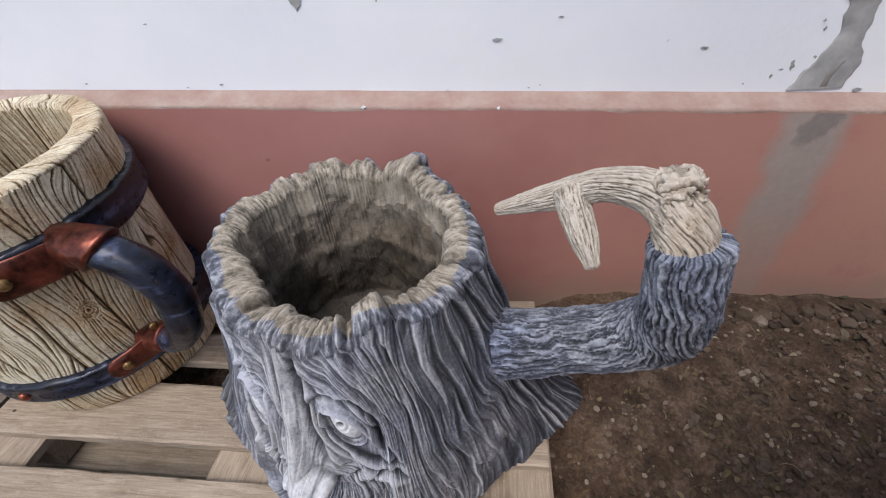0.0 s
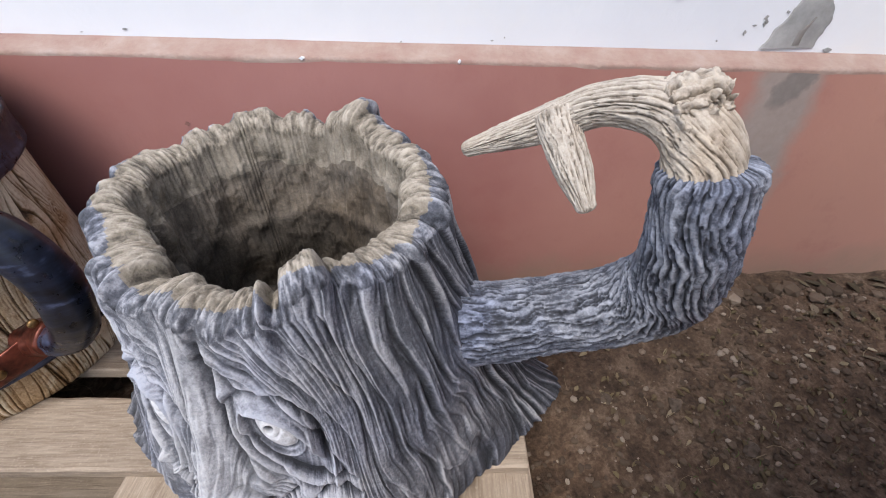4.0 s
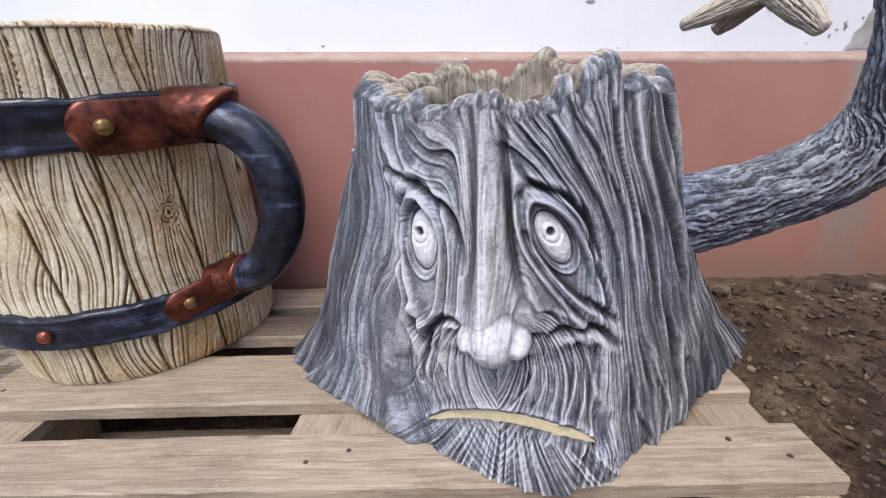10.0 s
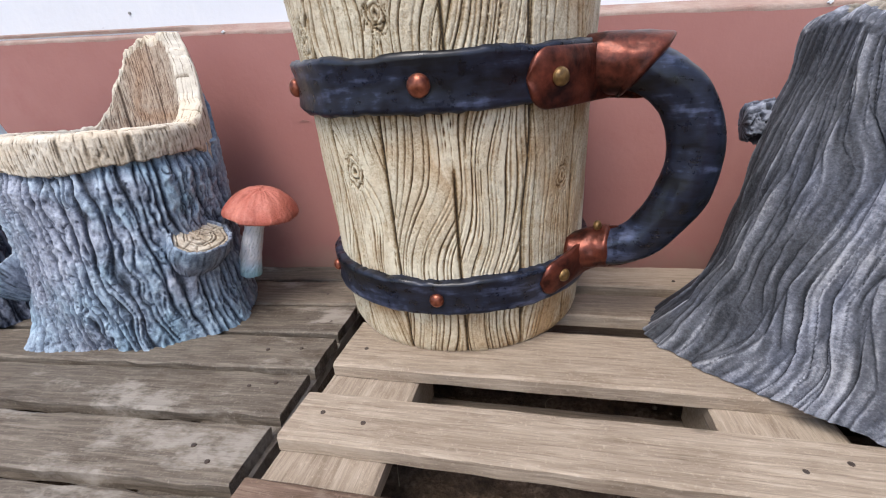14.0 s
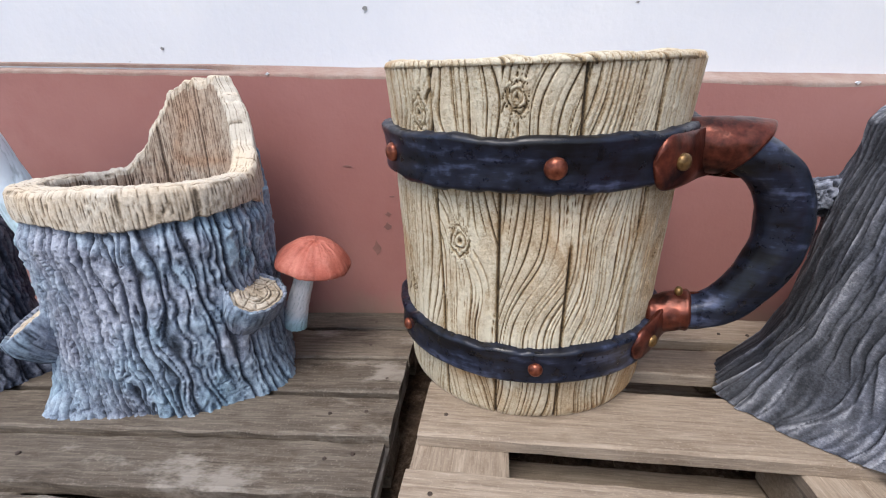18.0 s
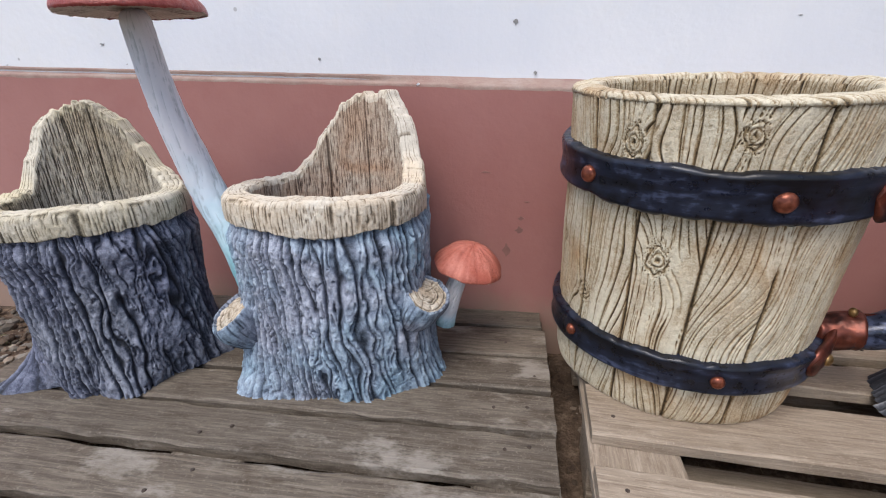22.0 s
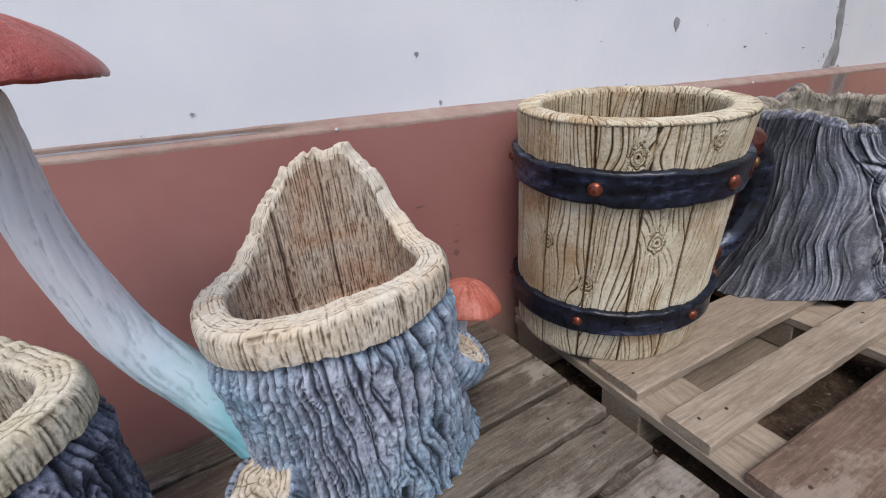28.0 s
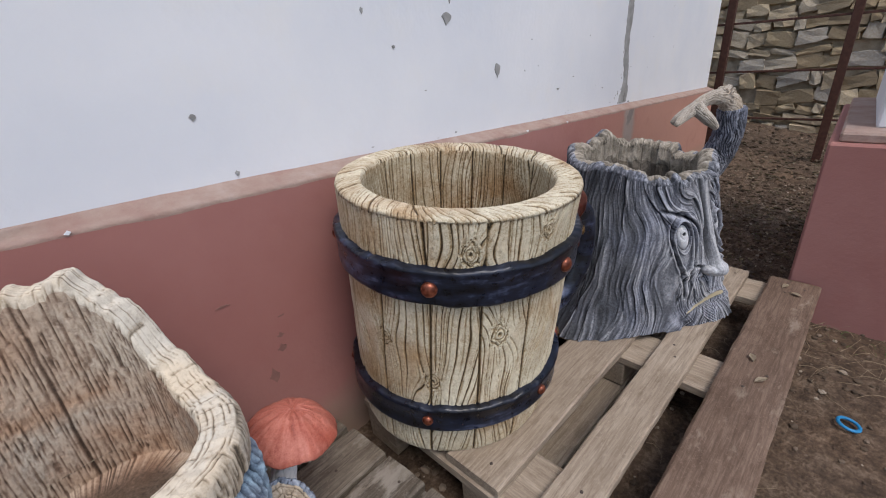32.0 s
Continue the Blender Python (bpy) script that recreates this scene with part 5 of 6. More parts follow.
    # values drop below the step and on the floor to paint in the hollow's shade
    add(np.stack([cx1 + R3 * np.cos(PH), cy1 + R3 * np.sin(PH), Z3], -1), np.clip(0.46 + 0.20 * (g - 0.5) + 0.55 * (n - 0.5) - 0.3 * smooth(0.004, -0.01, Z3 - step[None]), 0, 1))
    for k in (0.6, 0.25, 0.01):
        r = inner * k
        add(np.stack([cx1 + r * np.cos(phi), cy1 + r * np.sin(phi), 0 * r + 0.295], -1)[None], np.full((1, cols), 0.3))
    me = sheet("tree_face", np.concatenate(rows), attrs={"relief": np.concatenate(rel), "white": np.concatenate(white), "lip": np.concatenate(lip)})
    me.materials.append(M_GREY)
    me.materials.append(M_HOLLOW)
    me.materials.append(M_HOLLOW_SHADE)
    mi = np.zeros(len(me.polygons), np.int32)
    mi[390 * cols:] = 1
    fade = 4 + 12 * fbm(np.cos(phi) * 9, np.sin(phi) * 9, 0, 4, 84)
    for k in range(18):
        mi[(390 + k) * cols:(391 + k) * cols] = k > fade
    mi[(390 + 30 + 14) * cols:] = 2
    me.polygons.foreach_set("material_index", mi)
    return me


tree = thing("tree_face_planter", "grey painted concrete tree-stump planter with a gloomy carved face", "planter", (0, 0, 0))
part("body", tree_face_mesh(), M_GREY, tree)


def bark_tube(A, S, seed=70, n=9, amp=0.009, length=14.0, width=0.16, base=0.30, warp=1.0):
    big = fbm(np.cos(A) * 1.6, np.sin(A) * 1.6, S * length * 0.4, 3, seed) - 0.5
    med = fbm(np.cos(A) * 4, np.sin(A) * 4, S * length * 1.1, 3, seed + 1) - 0.5
    u = A * n / (2 * np.pi) + (big * 1.6 + med * 1.2) * warp
    cut = strokes(u, S * length, seed, width, 0.26, 0.7)
    cut = np.maximum(cut, 0.8 * strokes(u * 1.9 + 0.7, S * length, seed + 2, width, 0.38, 1.1))
    fine = fbm(np.cos(A) * 9, np.sin(A) * 9, S * length * 1.6, 3, seed + 6)
    t = u - np.floor(u)
    crest = np.exp(-((t - 0.85) / 0.12) ** 2) * vnoise(np.floor(u) * 2.1, S * length * 1.3, 0, seed + 8)
    rel = np.clip((1 - cut) * (base + 0.62 * fine) + 0.35 * crest * (1 - cut), 0, 1)
    return (rel - 0.5 + 0.5 * big) * amp * 2, rel


def bark_part(name, points, radii, rings, cols, material, parent, label="", **kw):
    store = {}

    def rel(A, S):
        o, r = bark_tube(A, S, **kw)
        store["r"] = r
        return o

    P, A, S = tube(points, radii, rings, cols, rel)
    return part(name, sheet(name, P, attrs={"relief": store["r"], "along": S}), material, parent, label)


arm = bark_part("arm_branch", [(0.45, -0.340, 0.372), (0.53, -0.356, 0.382), (0.612, -0.368, 0.405), (0.688, -0.390, 0.443), (0.724, -0.417, 0.502), (0.713, -0.438, 0.578), (0.699, -0.438, 0.664)], [0.064, 0.056, 0.050, 0.049, 0.048, 0.043, 0.041], 220, 160, M_GREYDARK, tree, "dark slate bent branch", seed=72, n=34, amp=0.0038, length=22, warp=1.1, width=0.13)
twig = bark_part("pale_twig", [(0.698, -0.438, 0.640), (0.690, -0.428, 0.677), (0.664, -0.402, 0.695), (0.624, -0.372, 0.688), (0.586, -0.351, 0.664), (0.543, -0.338, 0.645), (0.498, -0.330, 0.627)], [0.033, 0.030, 0.0235, 0.0185, 0.0185, 0.013, 0.006], 200, 150, M_PALE, tree, "pale bare dry twig with a fork", seed=75, n=28, amp=0.0020, length=15, width=0.08, base=0.45, warp=0.55)
bark_part("fork", [(0.588, -0.352, 0.675), (0.593, -0.374, 0.654), (0.602, -0.400, 0.629), (0.611, -0.424, 0.604)], [0.022, 0.019, 0.016, 0.007], 100, 120, M_PALE, twig, "", seed=77, n=20, amp=0.0020, length=7, width=0.08, base=0.45, warp=0.55)
bark_part("back_prong", [(0.600, -0.362, 0.676), (0.585, -0.335, 0.655), (0.572, -0.312, 0.636), (0.562, -0.298, 0.622)], [0.019, 0.016, 0.013, 0.006], 80, 110, M_PALE, twig, "", seed=78, n=20, amp=0.0020, length=6, width=0.08, base=0.45, warp=0.55)
bark_part("knob", [(0.664, -0.412, 0.690), (0.688, -0.414, 0.700), (0.708, -0.416, 0.702)], [0.026, 0.025, 0.017], 60, 100, M_PALE, twig, "", seed=79, n=9, amp=0.008, length=5, base=0.4)
bark_part("side_stub", [(0.094, -0.20, 0.462), (0.054, -0.195, 0.459), (0.030, -0.192, 0.457)], [0.031, 0.029, 0.025], 50, 70, M_GREYDARK, tree, "short broken branch stub", seed=81, n=9, amp=0.006, length=4)


# ---- stump planters with a cream rim and a raised back ----
def crack_bark(a, R, z, seed):
    """Rough bark with wavy, broken vertical cracks: relief from 0 (crack) to 1."""
    u, v = np.cos(a), np.sin(a)
    w1 = fbm(u * 3.5, v * 3.5, z * 8, 3, seed) - 0.5
    w2 = fbm(u * 9, v * 9, z * 22, 3, seed + 40) - 0.5
    arc = a * R
    f = arc / 0.0195 + w1 * 2.6 + w2 * 0.45 + z * 4.0
    cut = strokes(f, z, seed, 0.13, 0.30, 8)
    cut = np.maximum(cut, 0.85 * strokes(f * 1.7 + w2 * 1.2 + 3.3, z, seed + 1, 0.12, 0.42, 14))
    cut = np.maximum(cut, 0.5 * strokes(f * 3.1 + w2 * 2.0 + 1.3, z, seed + 6, 0.16, 0.48, 24))
    cross = strokes(z / 0.03 + w1 * 5, a * 4, seed + 2, 0.06, 0.66, 5)
    cut = np.maximum(cut, 0.6 * cross)
    plate = fbm(u * R / 0.006, v * R / 0.006, z * 90, 3, seed + 3)
    slab = np.abs(2 * fbm(u * R / 0.02, v * R / 0.02, z * 28, 3, seed + 5) - 1)
    return np.clip((1 - cut) * (0.34 + 0.50 * plate + 0.38 * slab), 0, 1)


class Stump:
    """Frame and outline of one stump: u to its right, v to its back."""

    def __init__(self, cx, cy, yaw, a, bf, bb, base, rim, back, flare, lobes, seed):
        self.c, self.yaw, self.a, self.bf, self.bb = (cx, cy), radians(yaw), a, bf, bb
        self.base, self.rim, self.back, self.flare, self.lobes, self.seed = base, rim, back, flare, lobes, seed
        self.sag = 0.018 if seed == 300 else 0.002
        self.waist = 0.010 if seed == 300 else 0.042

    def radius(self, phi):
        s = np.sin(phi)
        b = np.where(s < 0, self.bf, self.bb)
        n = 2.5
        return (np.abs(np.cos(phi) / self.a) ** n + np.abs(s / b) ** n) ** (-1 / n)

    def out(self, phi, r, z, lean=0.0):
        u, v = r * np.cos(phi), r * np.sin(phi)
        c, s = math.cos(self.yaw), math.sin(self.yaw)
        return np.stack([self.c[0] + c * u - s * v, self.c[1] + s * u + c * v, z + 0 * r], -1)

    def height(self, phi, r):
        u = r * np.cos(phi)
        h = lut(u, self.back)
        w = smooth(-0.05, 0.55, np.sin(phi))
        return self.rim * (1 - w) + h * w

    def bark(self, cols=500, n=230):
        phi = np.linspace(-np.pi, np.pi, cols, endpoint=False)
        R0 = self.radius(phi)
        top = self.rim - 0.038 - self.sag * bell(np.degrees(phi) + 78, 40) + (vnoise(np.cos(phi) * 9, np.sin(phi) * 9, 0, self.seed) - 0.5) * 0.004
        rise = smooth(0.25, 0.7, np.sin(phi)) * np.clip(self.height(phi, R0) - self.rim, 0, 1) * 0.85
        top = top + rise
        T = np.linspace(0, 1, n)[:, None]
        Z = self.base + (top - self.base) * T
        PH = np.broadcast_to(phi, Z.shape)
        rel = crack_bark(PH, R0 + 0 * Z, Z, self.seed)
        grow = np.exp(-(Z - self.base) / 0.055)
        lob = 0.0
        for at, amt, w in self.lobes:
            d = (np.degrees(PH) - at + 180) % 360 - 180
            lob = lob + amt * bell(d, w)
        bulge = (fbm(np.cos(PH) * 1.8, np.sin(PH) * 1.8, Z * 5, 3, self.seed + 8) - 0.5) * 0.030
        pinch = 0.25 + 0.75 * bell((np.degrees(PH) - 164 + 180) % 360 - 180, 60)
        waist = -self.waist * pinch * np.sin(np.clip((Z - self.base) / (self.rim - self.base), 0, 1) * np.pi)
        tidy = 1 - smooth(0.72, 0.95, T)
        over = 1 - smooth(0.0, 0.35, np.sin(PH))
        R = R0 + 0.005 - 0.014 * over * smooth(0.86, 0.97, T) + self.flare * grow + lob * grow + (bulge + waist) * tidy + (rel - 0.55) * 0.0135
        rows = [self.out(PH, R, Z)]
        att = [rel]
        lip = R[-1]
        for dr, dz, rr in ((0.003, 0.003, 0.5), (0.008, 0.004, 0.4), (0.014, -0.003, 0.2), (0.022, -0.02, 0.1)):
            rows.append(self.out(phi, lip - dr, top + dz)[None])
            att.append(np.full((1, cols), rr))
        return sheet("bark", np.concatenate(rows), attrs={"relief": np.concatenate(att)})

    def cut(self, outside, inside, cols=500):
        """The cream cut wood: outer skirt, rim, inner wall and floor."""
        phi = np.linspace(-np.pi, np.pi, cols, endpoint=False)
        R0 = self.radius(phi) - 0.003
        H = self.height(phi, R0) + (fbm(np.cos(phi) * 12, np.sin(phi) * 12, 0, 4, self.seed + 21) - 0.5) * (0.006 + 0.016 * smooth(0.1, 0.5, np.sin(phi)))
        jag = (fbm(np.cos(phi) * 16, np.sin(phi) * 16, 1, 3, self.seed + 22) - 0.5) * 0.008 * smooth(0.0, 0.3, np.sin(phi))
        thick = 0.044 - 0.010 * smooth(0.2, 0.8, np.sin(phi))
        rows, att = [], []
        arc = np.cumsum(np.hypot(*np.diff(np.stack([R0 * np.cos(phi), R0 * np.sin(phi)]), axis=1, prepend=0)))

        def grain(a, z, seed, fa=150.0, fz=14.0):
            w = fbm(np.cos(a) * 4, np.sin(a) * 4, z * 9, 3, seed) - 0.5
            x = np.broadcast_to(arc, np.shape(a)) * fa + w * 2.2
            cut_ = strokes(x, z, seed, 0.11, 0.26, fz * 2.2)
            cut_ = np.maximum(cut_, 0.7 * strokes(x * 1.8 + 0.3, z, seed + 2, 0.12, 0.42, fz * 4.5))
            split = strokes(x * 0.07, z, seed + 4, 0.035, 0.5, 3.0)
            fine = vnoise(np.broadcast_to(arc, np.shape(a)) * 600, z * 160, 0, seed + 8)
            return np.clip((1 - 0.92 * cut_) * (1 - split) * (0.60 + 0.5 * fine), 0, 1)

        over = 1 - smooth(0.0, 0.35, np.sin(phi))
        ragged = (vnoise(np.cos(phi) * 14, np.sin(phi) * 14, 0, self.seed + 23) - 0.5) * 0.007
        low = self.rim - 0.085 + over * (0.039 - self.sag * bell(np.degrees(phi) + 78, 40) + ragged)
        for dr in (0.035, 0.012):
            rows.append(self.out(phi, R0 - dr, low + 0.002)[None])
            att.append(np.full((1, cols), 0.2))
        F = np.linspace(0, 1, 58)[:, None]
        Z = low + (H - 0.008 - low) * F
        PH = np.broadcast_to(phi, Z.shape)
        g = grain(PH, Z, self.seed + 30)
        rows.append(self.out(PH, R0 + over * (0.0055 * smooth(0.0, 0.06, F) - 0.003) + (g - 0.6) * 0.0022 + 0.0015 * np.sin(3.1 * F) + jag, Z))
        att.append(g)
        T = np.linspace(0.04, 0.96, 26)[:, None]
        round_ = np.sqrt(np.clip(1 - np.abs(2 * T - 1) ** 7, 0, 1))
        PH = np.broadcast_to(phi, (26, cols))
        g = grain(PH, T * 0.10 + 0.2, self.seed + 31, 45.0, 12.0)
        ring = np.abs(np.sin((T * 4.2 + 1.5 * (fbm(np.cos(PH) * 3, np.sin(PH) * 3, T, 2, self.seed + 5) - 0.5)) * np.pi)) ** 0.5
        wv = fbm(np.cos(PH) * 3, np.sin(PH) * 3, T, 3, self.seed + 5) - 0.5
        along = strokes(T * 6.5 + 2.0 * wv, PH * 2.5, self.seed + 6, 0.10, 0.28, 3.0)
        split_ = strokes(PH * 5.5 + 0.5 * wv, T * 3 + PH, self.seed + 7, 0.022, 0.25, 1.0)
        g = np.clip((0.72 + 0.28 * g) * (1 - 0.85 * along) * (1 - 0.8 * split_) * (0.78 + 0.25 * ring), 0, 1)
        rows.append(self.out(PH, R0 + jag - thick * T, H - 0.008 + 0.010 * round_ + (g - 0.6) * 0.0025))
        att.append(g)
        floor_z = self.rim - 0.11
        Z = (H - 0.008) + (floor_z - H + 0.008) * np.linspace(0.02, 1, 110)[:, None]
        PH = np.broadcast_to(phi, Z.shape)
        g = grain(PH, Z, self.seed + 33, 170.0, 7.0)
        rows.append(self.out(PH, R0 - thick + jag * 0.3 - (g - 0.6) * 0.0032, Z))
        att.append(g)
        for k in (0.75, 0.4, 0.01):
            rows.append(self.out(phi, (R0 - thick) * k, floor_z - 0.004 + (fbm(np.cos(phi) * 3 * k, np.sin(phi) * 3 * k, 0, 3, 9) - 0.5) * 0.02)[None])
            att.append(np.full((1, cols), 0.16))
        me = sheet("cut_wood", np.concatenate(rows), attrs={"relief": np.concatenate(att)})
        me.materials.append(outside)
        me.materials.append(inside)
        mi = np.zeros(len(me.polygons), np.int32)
        # inner wall and floor take the darker copy, with shade in its colour
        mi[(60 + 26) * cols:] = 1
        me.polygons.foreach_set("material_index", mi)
        return me


def bracket(parent, s, phi, z, width, tall, seed, bark_m):
    """A cut branch stub: a bowl of bark on the trunk with a slanting cut face set into it."""
    cols = 120
    p0 = s.out(np.array(phi), s.radius(np.array(phi)) + 0.016, np.array(z))
    d = np.array([math.cos(phi + s.yaw), math.sin(phi + s.yaw), 0.0])
    side, up = np.array([-d[1], d[0], 0.0]), np.array([0.0, 0.0, 1.0])
    n = 0.56 * d + 0.83 * up
    e = 0.56 * up - 0.83 * d
    ang = np.linspace(0, 2 * np.pi, cols, endpoint=False)
    edge = 1 + 0.30 * (fbm(np.cos(ang) * 1.8, np.sin(ang) * 1.8, seed, 4, seed) - 0.5)
    a = np.cos(ang) * edge * width / 2 * (1 - 0.38 * np.sin(ang))
    b = np.sin(ang) * edge * tall / 2

    def loop(k, lift, drop=0.0, back=0.0, rough=0.0):
        w = (fbm(np.cos(ang) * 7, np.sin(ang) * 7, k * 9 + drop * 30, 3, seed + 4) - 0.5) * rough
        return p0 + (a * (k + w))[:, None] * side + (b * (k + w))[:, None] * e + lift * n - drop * up - back * d

    rings = [loop(0.985, -0.004), loop(1.04, 0.003, 0, 0, 0.06), loop(1.13, 0.002, 0, 0, 0.12), loop(1.18, -0.006, 0.004, 0.002, 0.16), loop(1.16, -0.012, 0.012, 0.006, 0.18), loop(1.06, -0.016, 0.024, 0.012, 0.18), loop(0.88, -0.018, 0.040, 0.022, 0.15), loop(0.6, -0.02, 0.056, 0.036, 0.1)]
    k = np.linspace(0, len(rings) - 1.001, 34)
    i = k.astype(int)
    t = (k - i)[:, None, None]
    R_ = np.array(rings)
    P = R_[i] * (1 - t) + R_[i + 1] * t
    crack = strokes(ang[None] * 5.5 + 0.5 * fbm(np.cos(ang)[None] * 3, np.sin(ang)[None] * 3, k[:, None] * 0.5, 3, seed), k[:, None] * 0.5 + 0 * ang[None], seed + 3, 0.12, 0.3, 1.5)
    rel = np.clip((0.45 + 0.6 * (fbm(np.cos(ang)[None] * 7, np.sin(ang)[None] * 7, k[:, None], 3, seed + 3) - 0.3)) * (1 - 0.85 * crack), 0, 1)
    P = P + ((rel - 0.5) * 0.004)[..., None] * n
    stub = part("branch_stub", sheet("branch_stub", P, attrs={"relief": rel}, flip=True), bark_m, parent)
    rr = np.linspace(0.01, 1.0, 40)[:, None]
    ringv = strokes(rr * 5.0 + 0.9 * fbm(np.cos(ang) * 2, np.sin(ang) * 2, rr, 3, seed), ang[None] + 0 * rr, seed + 8, 0.13, 0.22, 1.2)
    ray = strokes(ang[None] * 1.8 + 0.3 * vnoise(rr * 6, ang, 0, seed), rr * 2 + 0 * ang[None], seed + 9, 0.05, 0.35, 1.3)
    chip = fbm(np.cos(ang) * rr * 6, np.sin(ang) * rr * 6, 0, 4, seed + 12)
    rel = np.clip((1 - 0.85 * np.maximum(ringv, ray)) * (0.55 + 0.8 * (chip - 0.35)), 0, 1)
    F = p0 + (a * rr)[..., None] * side + (b * rr)[..., None] * e + ((rel - 0.5) * 0.005 - 0.003)[..., None] * n
    part("cut_face", sheet("cut_face", F, attrs={"relief": rel}), M_CREAM, stub, "cream cut face with carved rings")


def mushroom(name, parent, stem_pts, stem_r, cap_c, cap_r, cap_h, tilt, seed, label):
    m = new(name)
    m.parent = parent
    m["label"] = label
    bark_part("stem", stem_pts, stem_r, 150, 70, M_STEM if cap_r > 0.08 else M_STEM_WHITE, m, "white stem fading to teal at its foot", seed=seed, n=16, amp=0.0013, length=12)
    ang = np.linspace(0, 2 * np.pi, 140, endpoint=False)
    prof = [(0.01, 1.0), (0.2, 0.97), (0.4, 0.88), (0.58, 0.72), (0.74, 0.52), (0.88, 0.27), (0.97, 0.06), (1.0, -0.10), (0.985, -0.18)]
    q = np.array(spline([(a, b, 0) for a, b in prof], 48))
    A, I = np.meshgrid(ang, np.arange(48))
    r, h = q[I, 0], q[I, 1]
    n = fbm(np.cos(A) * r * 4, np.sin(A) * r * 4, h, 4, seed)
    streak = fbm(np.cos(A) * 14, np.sin(A) * 14, r * 2, 3, seed + 3)
    edge = 1 + 0.05 * (vnoise(np.cos(A) * 3, np.sin(A) * 3, 0, seed + 5) - 0.5) * 2
    tm = np.array(Euler((radians(tilt[0]), radians(tilt[1]), 0)).to_matrix())

    def to_world(x, y, z):
        return np.stack([x, y, z], -1) @ tm.T + np.array(cap_c)

    R = r * cap_r * edge
    part("cap", sheet("cap", to_world(R * np.cos(A), R * np.sin(A), h * cap_h + (n - 0.5) * 0.006 + (streak - 0.5) * 0.004), attrs={"relief": np.clip(0.25 + 0.7 * streak + 0.4 * (n - 0.5), 0, 1)}, flip=True), M_CAPDARK if cap_r > 0.08 else M_CAP, m, "dark red glossy cap" if cap_r > 0.08 else "terracotta red cap")
    rr = np.linspace(0.985, 0.02, 26)[:, None]
    gill = np.abs(np.sin(ang * 34 + 2 * vnoise(ang * 9, rr * 3, 0, seed))) ** 0.6 * smooth(0.1, 0.3, rr)
    Rg = rr * cap_r * (1 + 0.05 * (vnoise(np.cos(ang) * 3, np.sin(ang) * 3, 0, seed + 5) - 0.5) * 2)
    zg = -0.18 * cap_h + (0.16 * cap_h) * np.sin((1 - rr) * np.pi * 0.5) + (gill - 0.5) * 0.004
    part("underside", sheet("underside", to_world(Rg * np.cos(ang), Rg * np.sin(ang), zg), attrs={"relief": np.clip(0.2 + 0.7 * gill + 0 * rr, 0, 1)}, flip=True), M_GILL, m)
    return m


S1 = Stump(-1.088, -0.212, 4.0, 0.192, 0.150, 0.155, 0.110, 0.506,
           ((-0.20, 0.500), (-0.125, 0.510), (-0.085, 0.545), (-0.05, 0.595), (0.003, 0.648), (0.05, 0.668), (0.124, 0.670), (0.158, 0.618), (0.191, 0.53)), 0.0, ((-142, 0.045, 20), (-14, 0.036, 18), (-37, -0.012, 12), (-85, -0.006, 25)), 300)
S2 = Stump(-1.565, -0.290, 36.0, 0.172, 0.140, 0.125, 0.110, 0.492,
           ((-0.18, 0.485), (-0.135, 0.505), (-0.105, 0.570), (-0.085, 0.622), (-0.03, 0.658), (0.03, 0.668), (0.08, 0.622), (0.13, 0.535), (0.175, 0.490)), 0.0, ((180, 0.088, 13), (-152, -0.060, 16), (-118, -0.030, 16), (-86, 0.016, 13), (-55, -0.022, 14), (-8, 0.060, 15)), 400)

stump = thing("stump_planter", "blue-grey painted stump planter with cream rim and two red mushrooms", "planter", (0, 0, 0), "stump planters")
part("bark", S1.bark(), M_BLUE, stump, "blue-grey rough bark")
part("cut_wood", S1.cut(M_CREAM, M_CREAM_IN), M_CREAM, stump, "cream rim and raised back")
bracket(stump, S1, radians(-19), 0.310, 0.098, 0.088, 7, M_BLUE)
bracket(stump, S1, radians(-147), 0.286, 0.094, 0.098, 8, M_BLUE)
mushroom("tall_mushroom", stump, [(-1.243, -0.267, 0.289), (-1.261, -0.256, 0.341), (-1.296, -0.237, 0.404), (-1.339, -0.224, 0.475), (-1.364, -0.229, 0.559), (-1.376, -0.253, 0.678), (-1.364, -0.287, 0.815)], [0.033, 0.035, 0.035, 0.034, 0.032, 0.027, 0.023], (-1.366, -0.281, 0.815), 0.112, 0.054, (3, 0), 90, "tall curved mushroom with a wide red cap")
mushroom("small_mushroom", stump, [(-0.868, -0.172, 0.185), (-0.861, -0.170, 0.228), (-0.843, -0.166, 0.282), (-0.823, -0.162, 0.335)], [0.021, 0.022, 0.019, 0.016], (-0.815, -0.161, 0.331), 0.073, 0.043, (4, 12), 95, "small mushroom with a red cap")

stump2 = thing("stump_planter", "dark blue painted stump planter with weathered cream rim", "planter", (0, 0, 0), "stump planters")
part("bark", S2.bark(), M_NAVY, stump2, "dark blue-grey rough bark with roots")
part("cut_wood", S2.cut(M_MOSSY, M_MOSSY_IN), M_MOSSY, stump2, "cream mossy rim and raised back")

# ---- far end: rubble wall and rusty frame ----
rubble = thing("rubble_wall", "buff rubble stone retaining wall laid in rough courses", "wall", (0, 0, 0), kind="structure")
part("mortar", prism(4.15, 4.5, -4.5, 4.5, -0.2, lambda x: 3.2, 2), M_MORTAR, rubble)


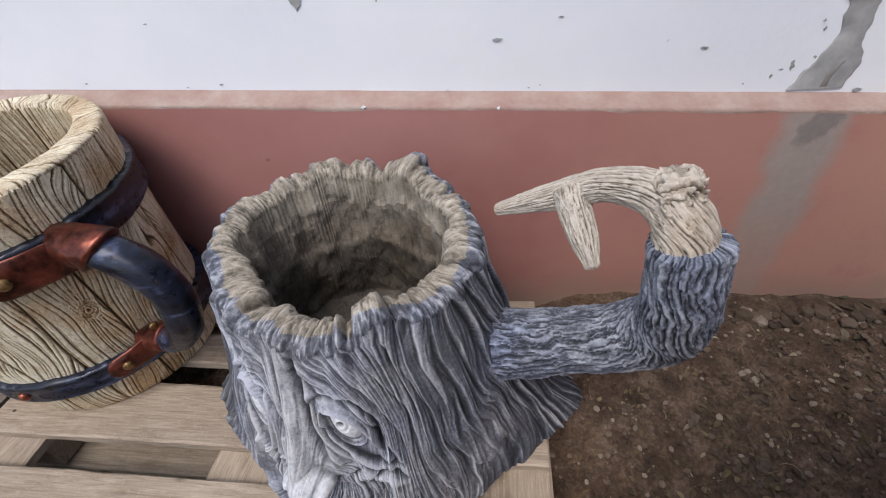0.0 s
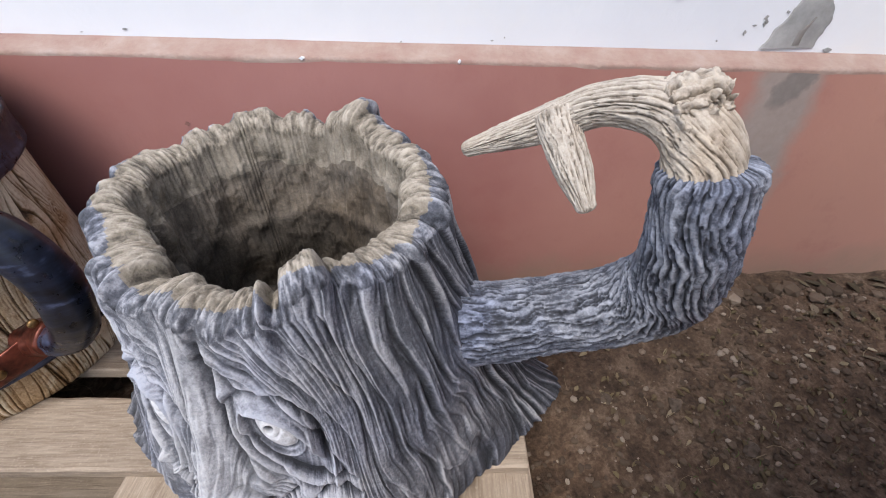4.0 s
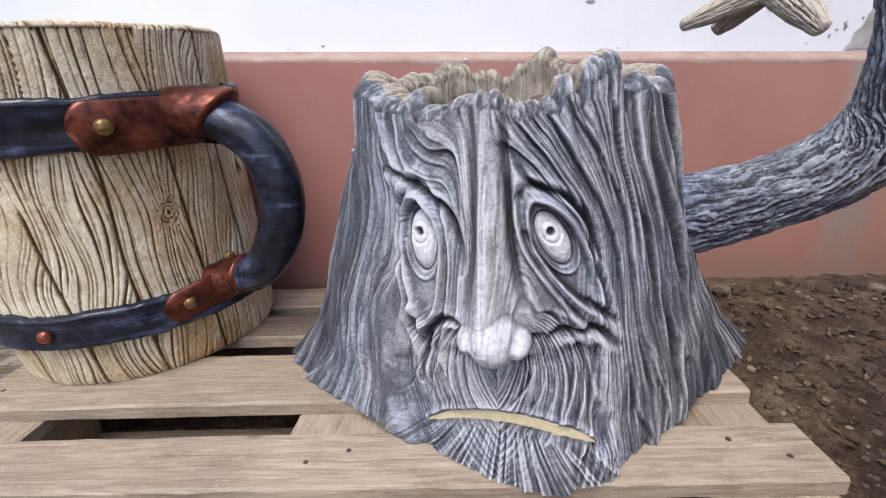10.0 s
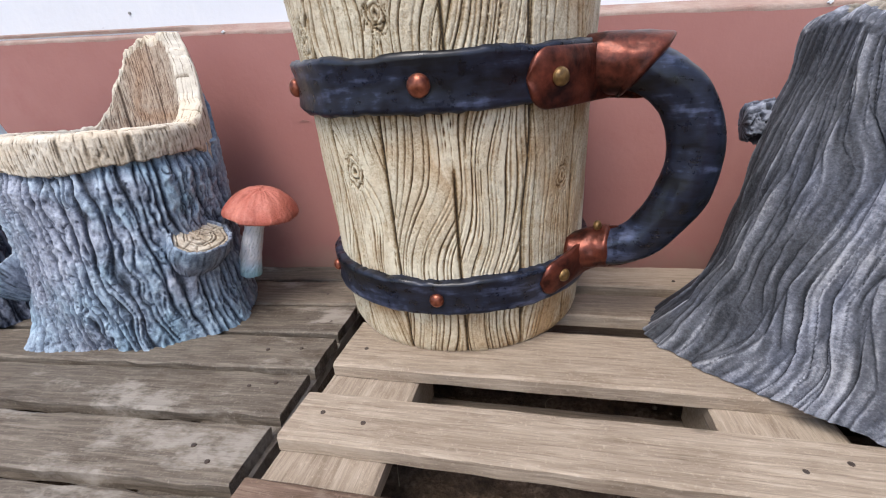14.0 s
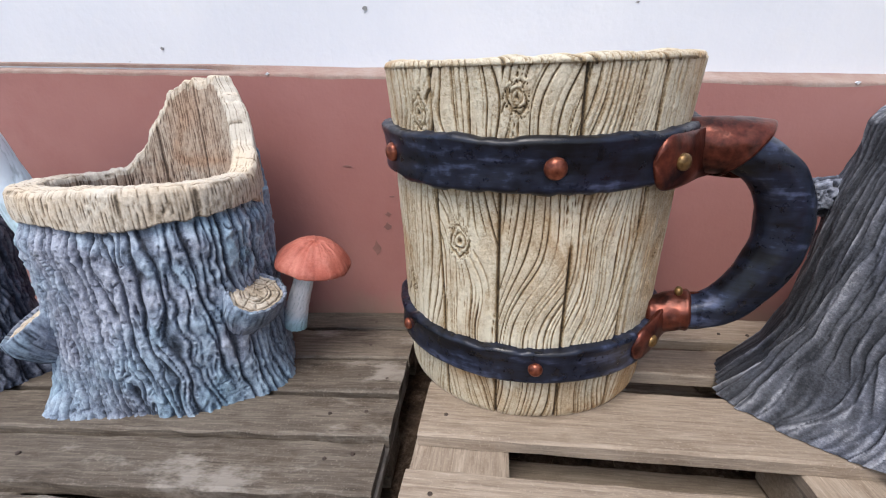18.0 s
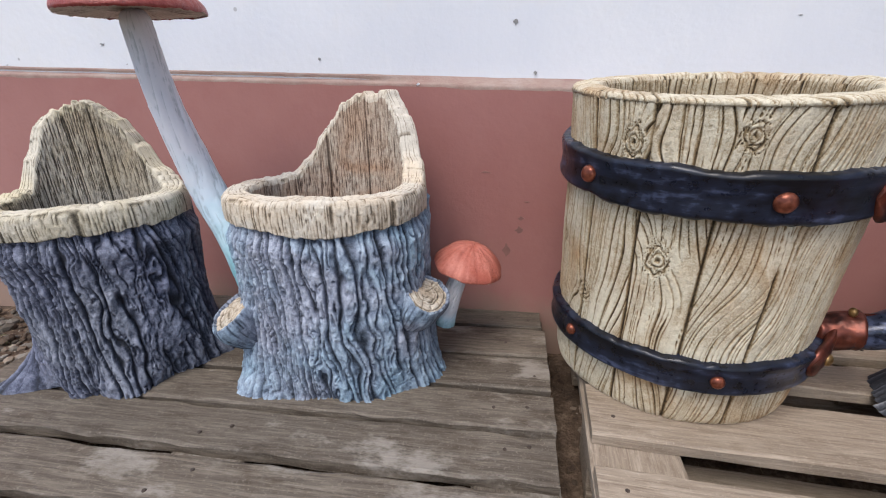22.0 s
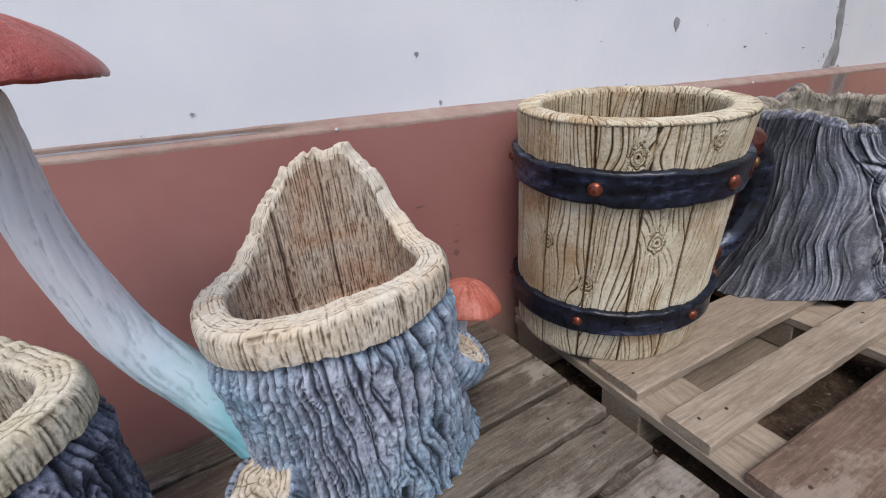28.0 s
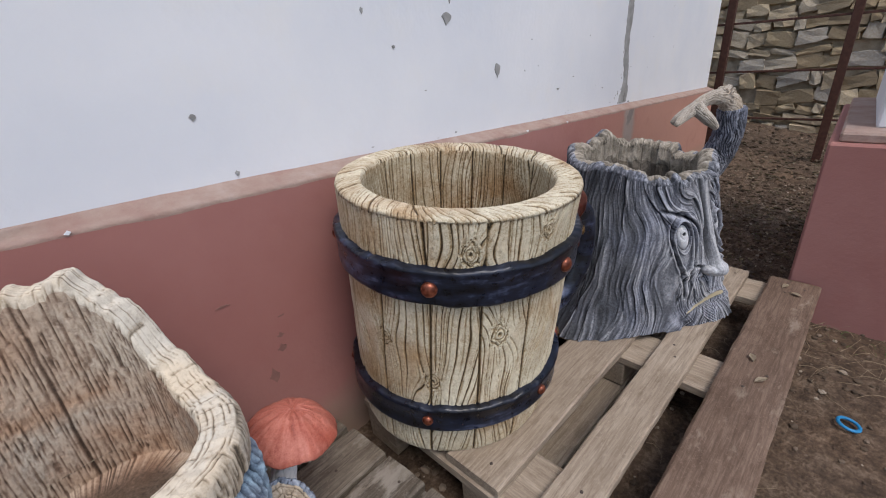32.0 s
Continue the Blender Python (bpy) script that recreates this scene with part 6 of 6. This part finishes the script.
def stone_meshes(rnd, count=10):
    out = []
    for _ in range(count):
        bm = bmesh.new()
        bmesh.ops.create_cube(bm, size=1.0)
        bmesh.ops.subdivide_edges(bm, edges=bm.edges[:], cuts=1, use_grid_fill=True)
        for v in bm.verts:
            v.co += Vector((rnd.uniform(-0.09, 0.09), rnd.uniform(-0.10, 0.10), rnd.uniform(-0.13, 0.13)))
            v.co *= 0.86 + 0.14 / max(v.co.length, 0.4)
        me = bpy.data.meshes.new("stone")
        bm.to_mesh(me)
        bm.free()
        me.materials.append(M_STONE)
        out.append(me)
    return out


rnd = random.Random(12)
kinds = stone_meshes(rnd)
z = 0.0
while z < 2.0:
    h = rnd.uniform(0.05, 0.13)
    y = -1.7 + rnd.uniform(0, 0.15)
    while y < 1.2:
        w = rnd.uniform(0.06, 0.24)
        if rnd.random() < 0.06:
            y += w
            continue
        st = part("stone", rnd.choice(kinds), M_STONE, rubble)
        st.matrix_basis = pose(4.15 + rnd.uniform(-0.01, 0.02), y + w / 2, z + h / 2 + rnd.uniform(-0.022, 0.022), rnd.uniform(-14, 14), rnd.uniform(-5, 5), rnd.uniform(-6, 6)) @ Matrix.Diagonal((0.12, w * 0.97, h * rnd.uniform(0.62, 1.05), 1))
        y += w + 0.012
    z += h + 0.012

frame_ob = thing("rusty_frame", "dark rusty steel post-and-rail frame", "fence", (0, 0, 0))
for y in (-0.62, 0.06, -1.2):
    place(part("post", box_bm(0.05, 0.05, 2.4, 0.003), M_RUST, frame_ob), 2.95, y, 1.1)
for z in (0.30, 0.62, 0.94, 1.26):
    place(part("rail", box_bm(0.015, 1.42, 0.015, 0.002), M_RUST, frame_ob), 2.95, -0.54, z)

# ---- small loose things ----
ang = np.linspace(0, 2 * np.pi, 28, endpoint=False)
sec = np.linspace(0, 2 * np.pi, 8, endpoint=False)
AA, BB = np.meshgrid(ang, sec)
RP = np.stack([(0.021 + 0.004 * np.cos(BB)) * np.cos(AA), (0.021 + 0.004 * np.cos(BB)) * np.sin(AA), 0.004 * np.sin(BB)], -1)
RP = np.concatenate([RP, RP[:1]])
ring = part("bottle_ring", sheet("bottle_ring", RP), M_BLUEPLASTIC)
tagged(ring, "small blue plastic ring lying on the soil", "ring")
place(ring, 0.16, -0.893, 0.012, 8, 4, 0)


def leaf_mesh(rnd):
    bm = bmesh.new()
    rows = []
    for i in range(7):
        f = i / 6
        w = 0.007 * math.sin(math.pi * min(f * 1.05, 1)) + 0.0004
        x = (f - 0.5) * 0.034
        c = 0.003 * math.sin(f * 3)
        rows.append([bm.verts.new((x, -w, c + 0.002)), bm.verts.new((x, 0, c)), bm.verts.new((x, w, c + 0.002))])
    for a, b in zip(rows, rows[1:]):
        for k in range(2):
            bm.faces.new((a[k], b[k], b[k + 1], a[k + 1]))
    bmesh.ops.solidify(bm, geom=bm.faces[:], thickness=0.0006)
    return bm


for x, y, zz, a in ((0.10, -0.685, 0.147, 20), (0.02, -0.715, 0.147, -40), (0.50, -0.73, 0.147, 70), (0.545, -0.70, 0.147, -20), (1.02, -0.35, 0.02, 30)):
    lf = part("fallen_leaf", leaf_mesh(rnd), M_LEAF)
    tagged(lf, "small pale dry leaf lying flat", "leaf", "fallen leaves")
    place(lf, x, y, zz, rnd.uniform(-6, 6), rnd.uniform(-6, 6), a)


def loose_stone(rnd, r):
    bm = bmesh.new()
    bmesh.ops.create_icosphere(bm, subdivisions=2, radius=1.0)
    k = rnd.uniform(0, 50)
    sx, sy, sz = rnd.uniform(0.8, 1.3), rnd.uniform(0.7, 1.1), rnd.uniform(0.5, 0.8)
    for v in bm.verts:
        f = 1 + 0.75 * (noise.noise(v.co * 1.6 + Vector((k, 0, 0)))) + 0.45 * noise.noise(v.co * 3.4 + Vector((0, k, 0)))
        v.co = Vector((v.co.x * sx, v.co.y * sy, v.co.z * sz)) * f * r
    return bm


M_CLOD = plain_mat("earthy_grey_stone", (0.055, 0.040, 0.029), (0.15, 0.115, 0.088), 60, 0.95, 0.0, 0.8)
for k in range(40):
    if k < 26:
        x, y, r = rnd.uniform(0.68, 1.7), rnd.uniform(-0.62, -0.03), rnd.uniform(0.006, 0.016)
    else:
        x, y, r = rnd.uniform(-2.5, -1.92), rnd.uniform(-0.45, -0.05), rnd.uniform(0.010, 0.026)
    st = part("stone", loose_stone(rnd, r), M_CLOD)
    tagged(st, "rough earthy grey stone lying on bare soil", "stone", "loose stones")
    place(st, x, y, float(ground_height(np.array(x), np.array(y))) + r * 0.25, 0, 0, rnd.uniform(0, 360))
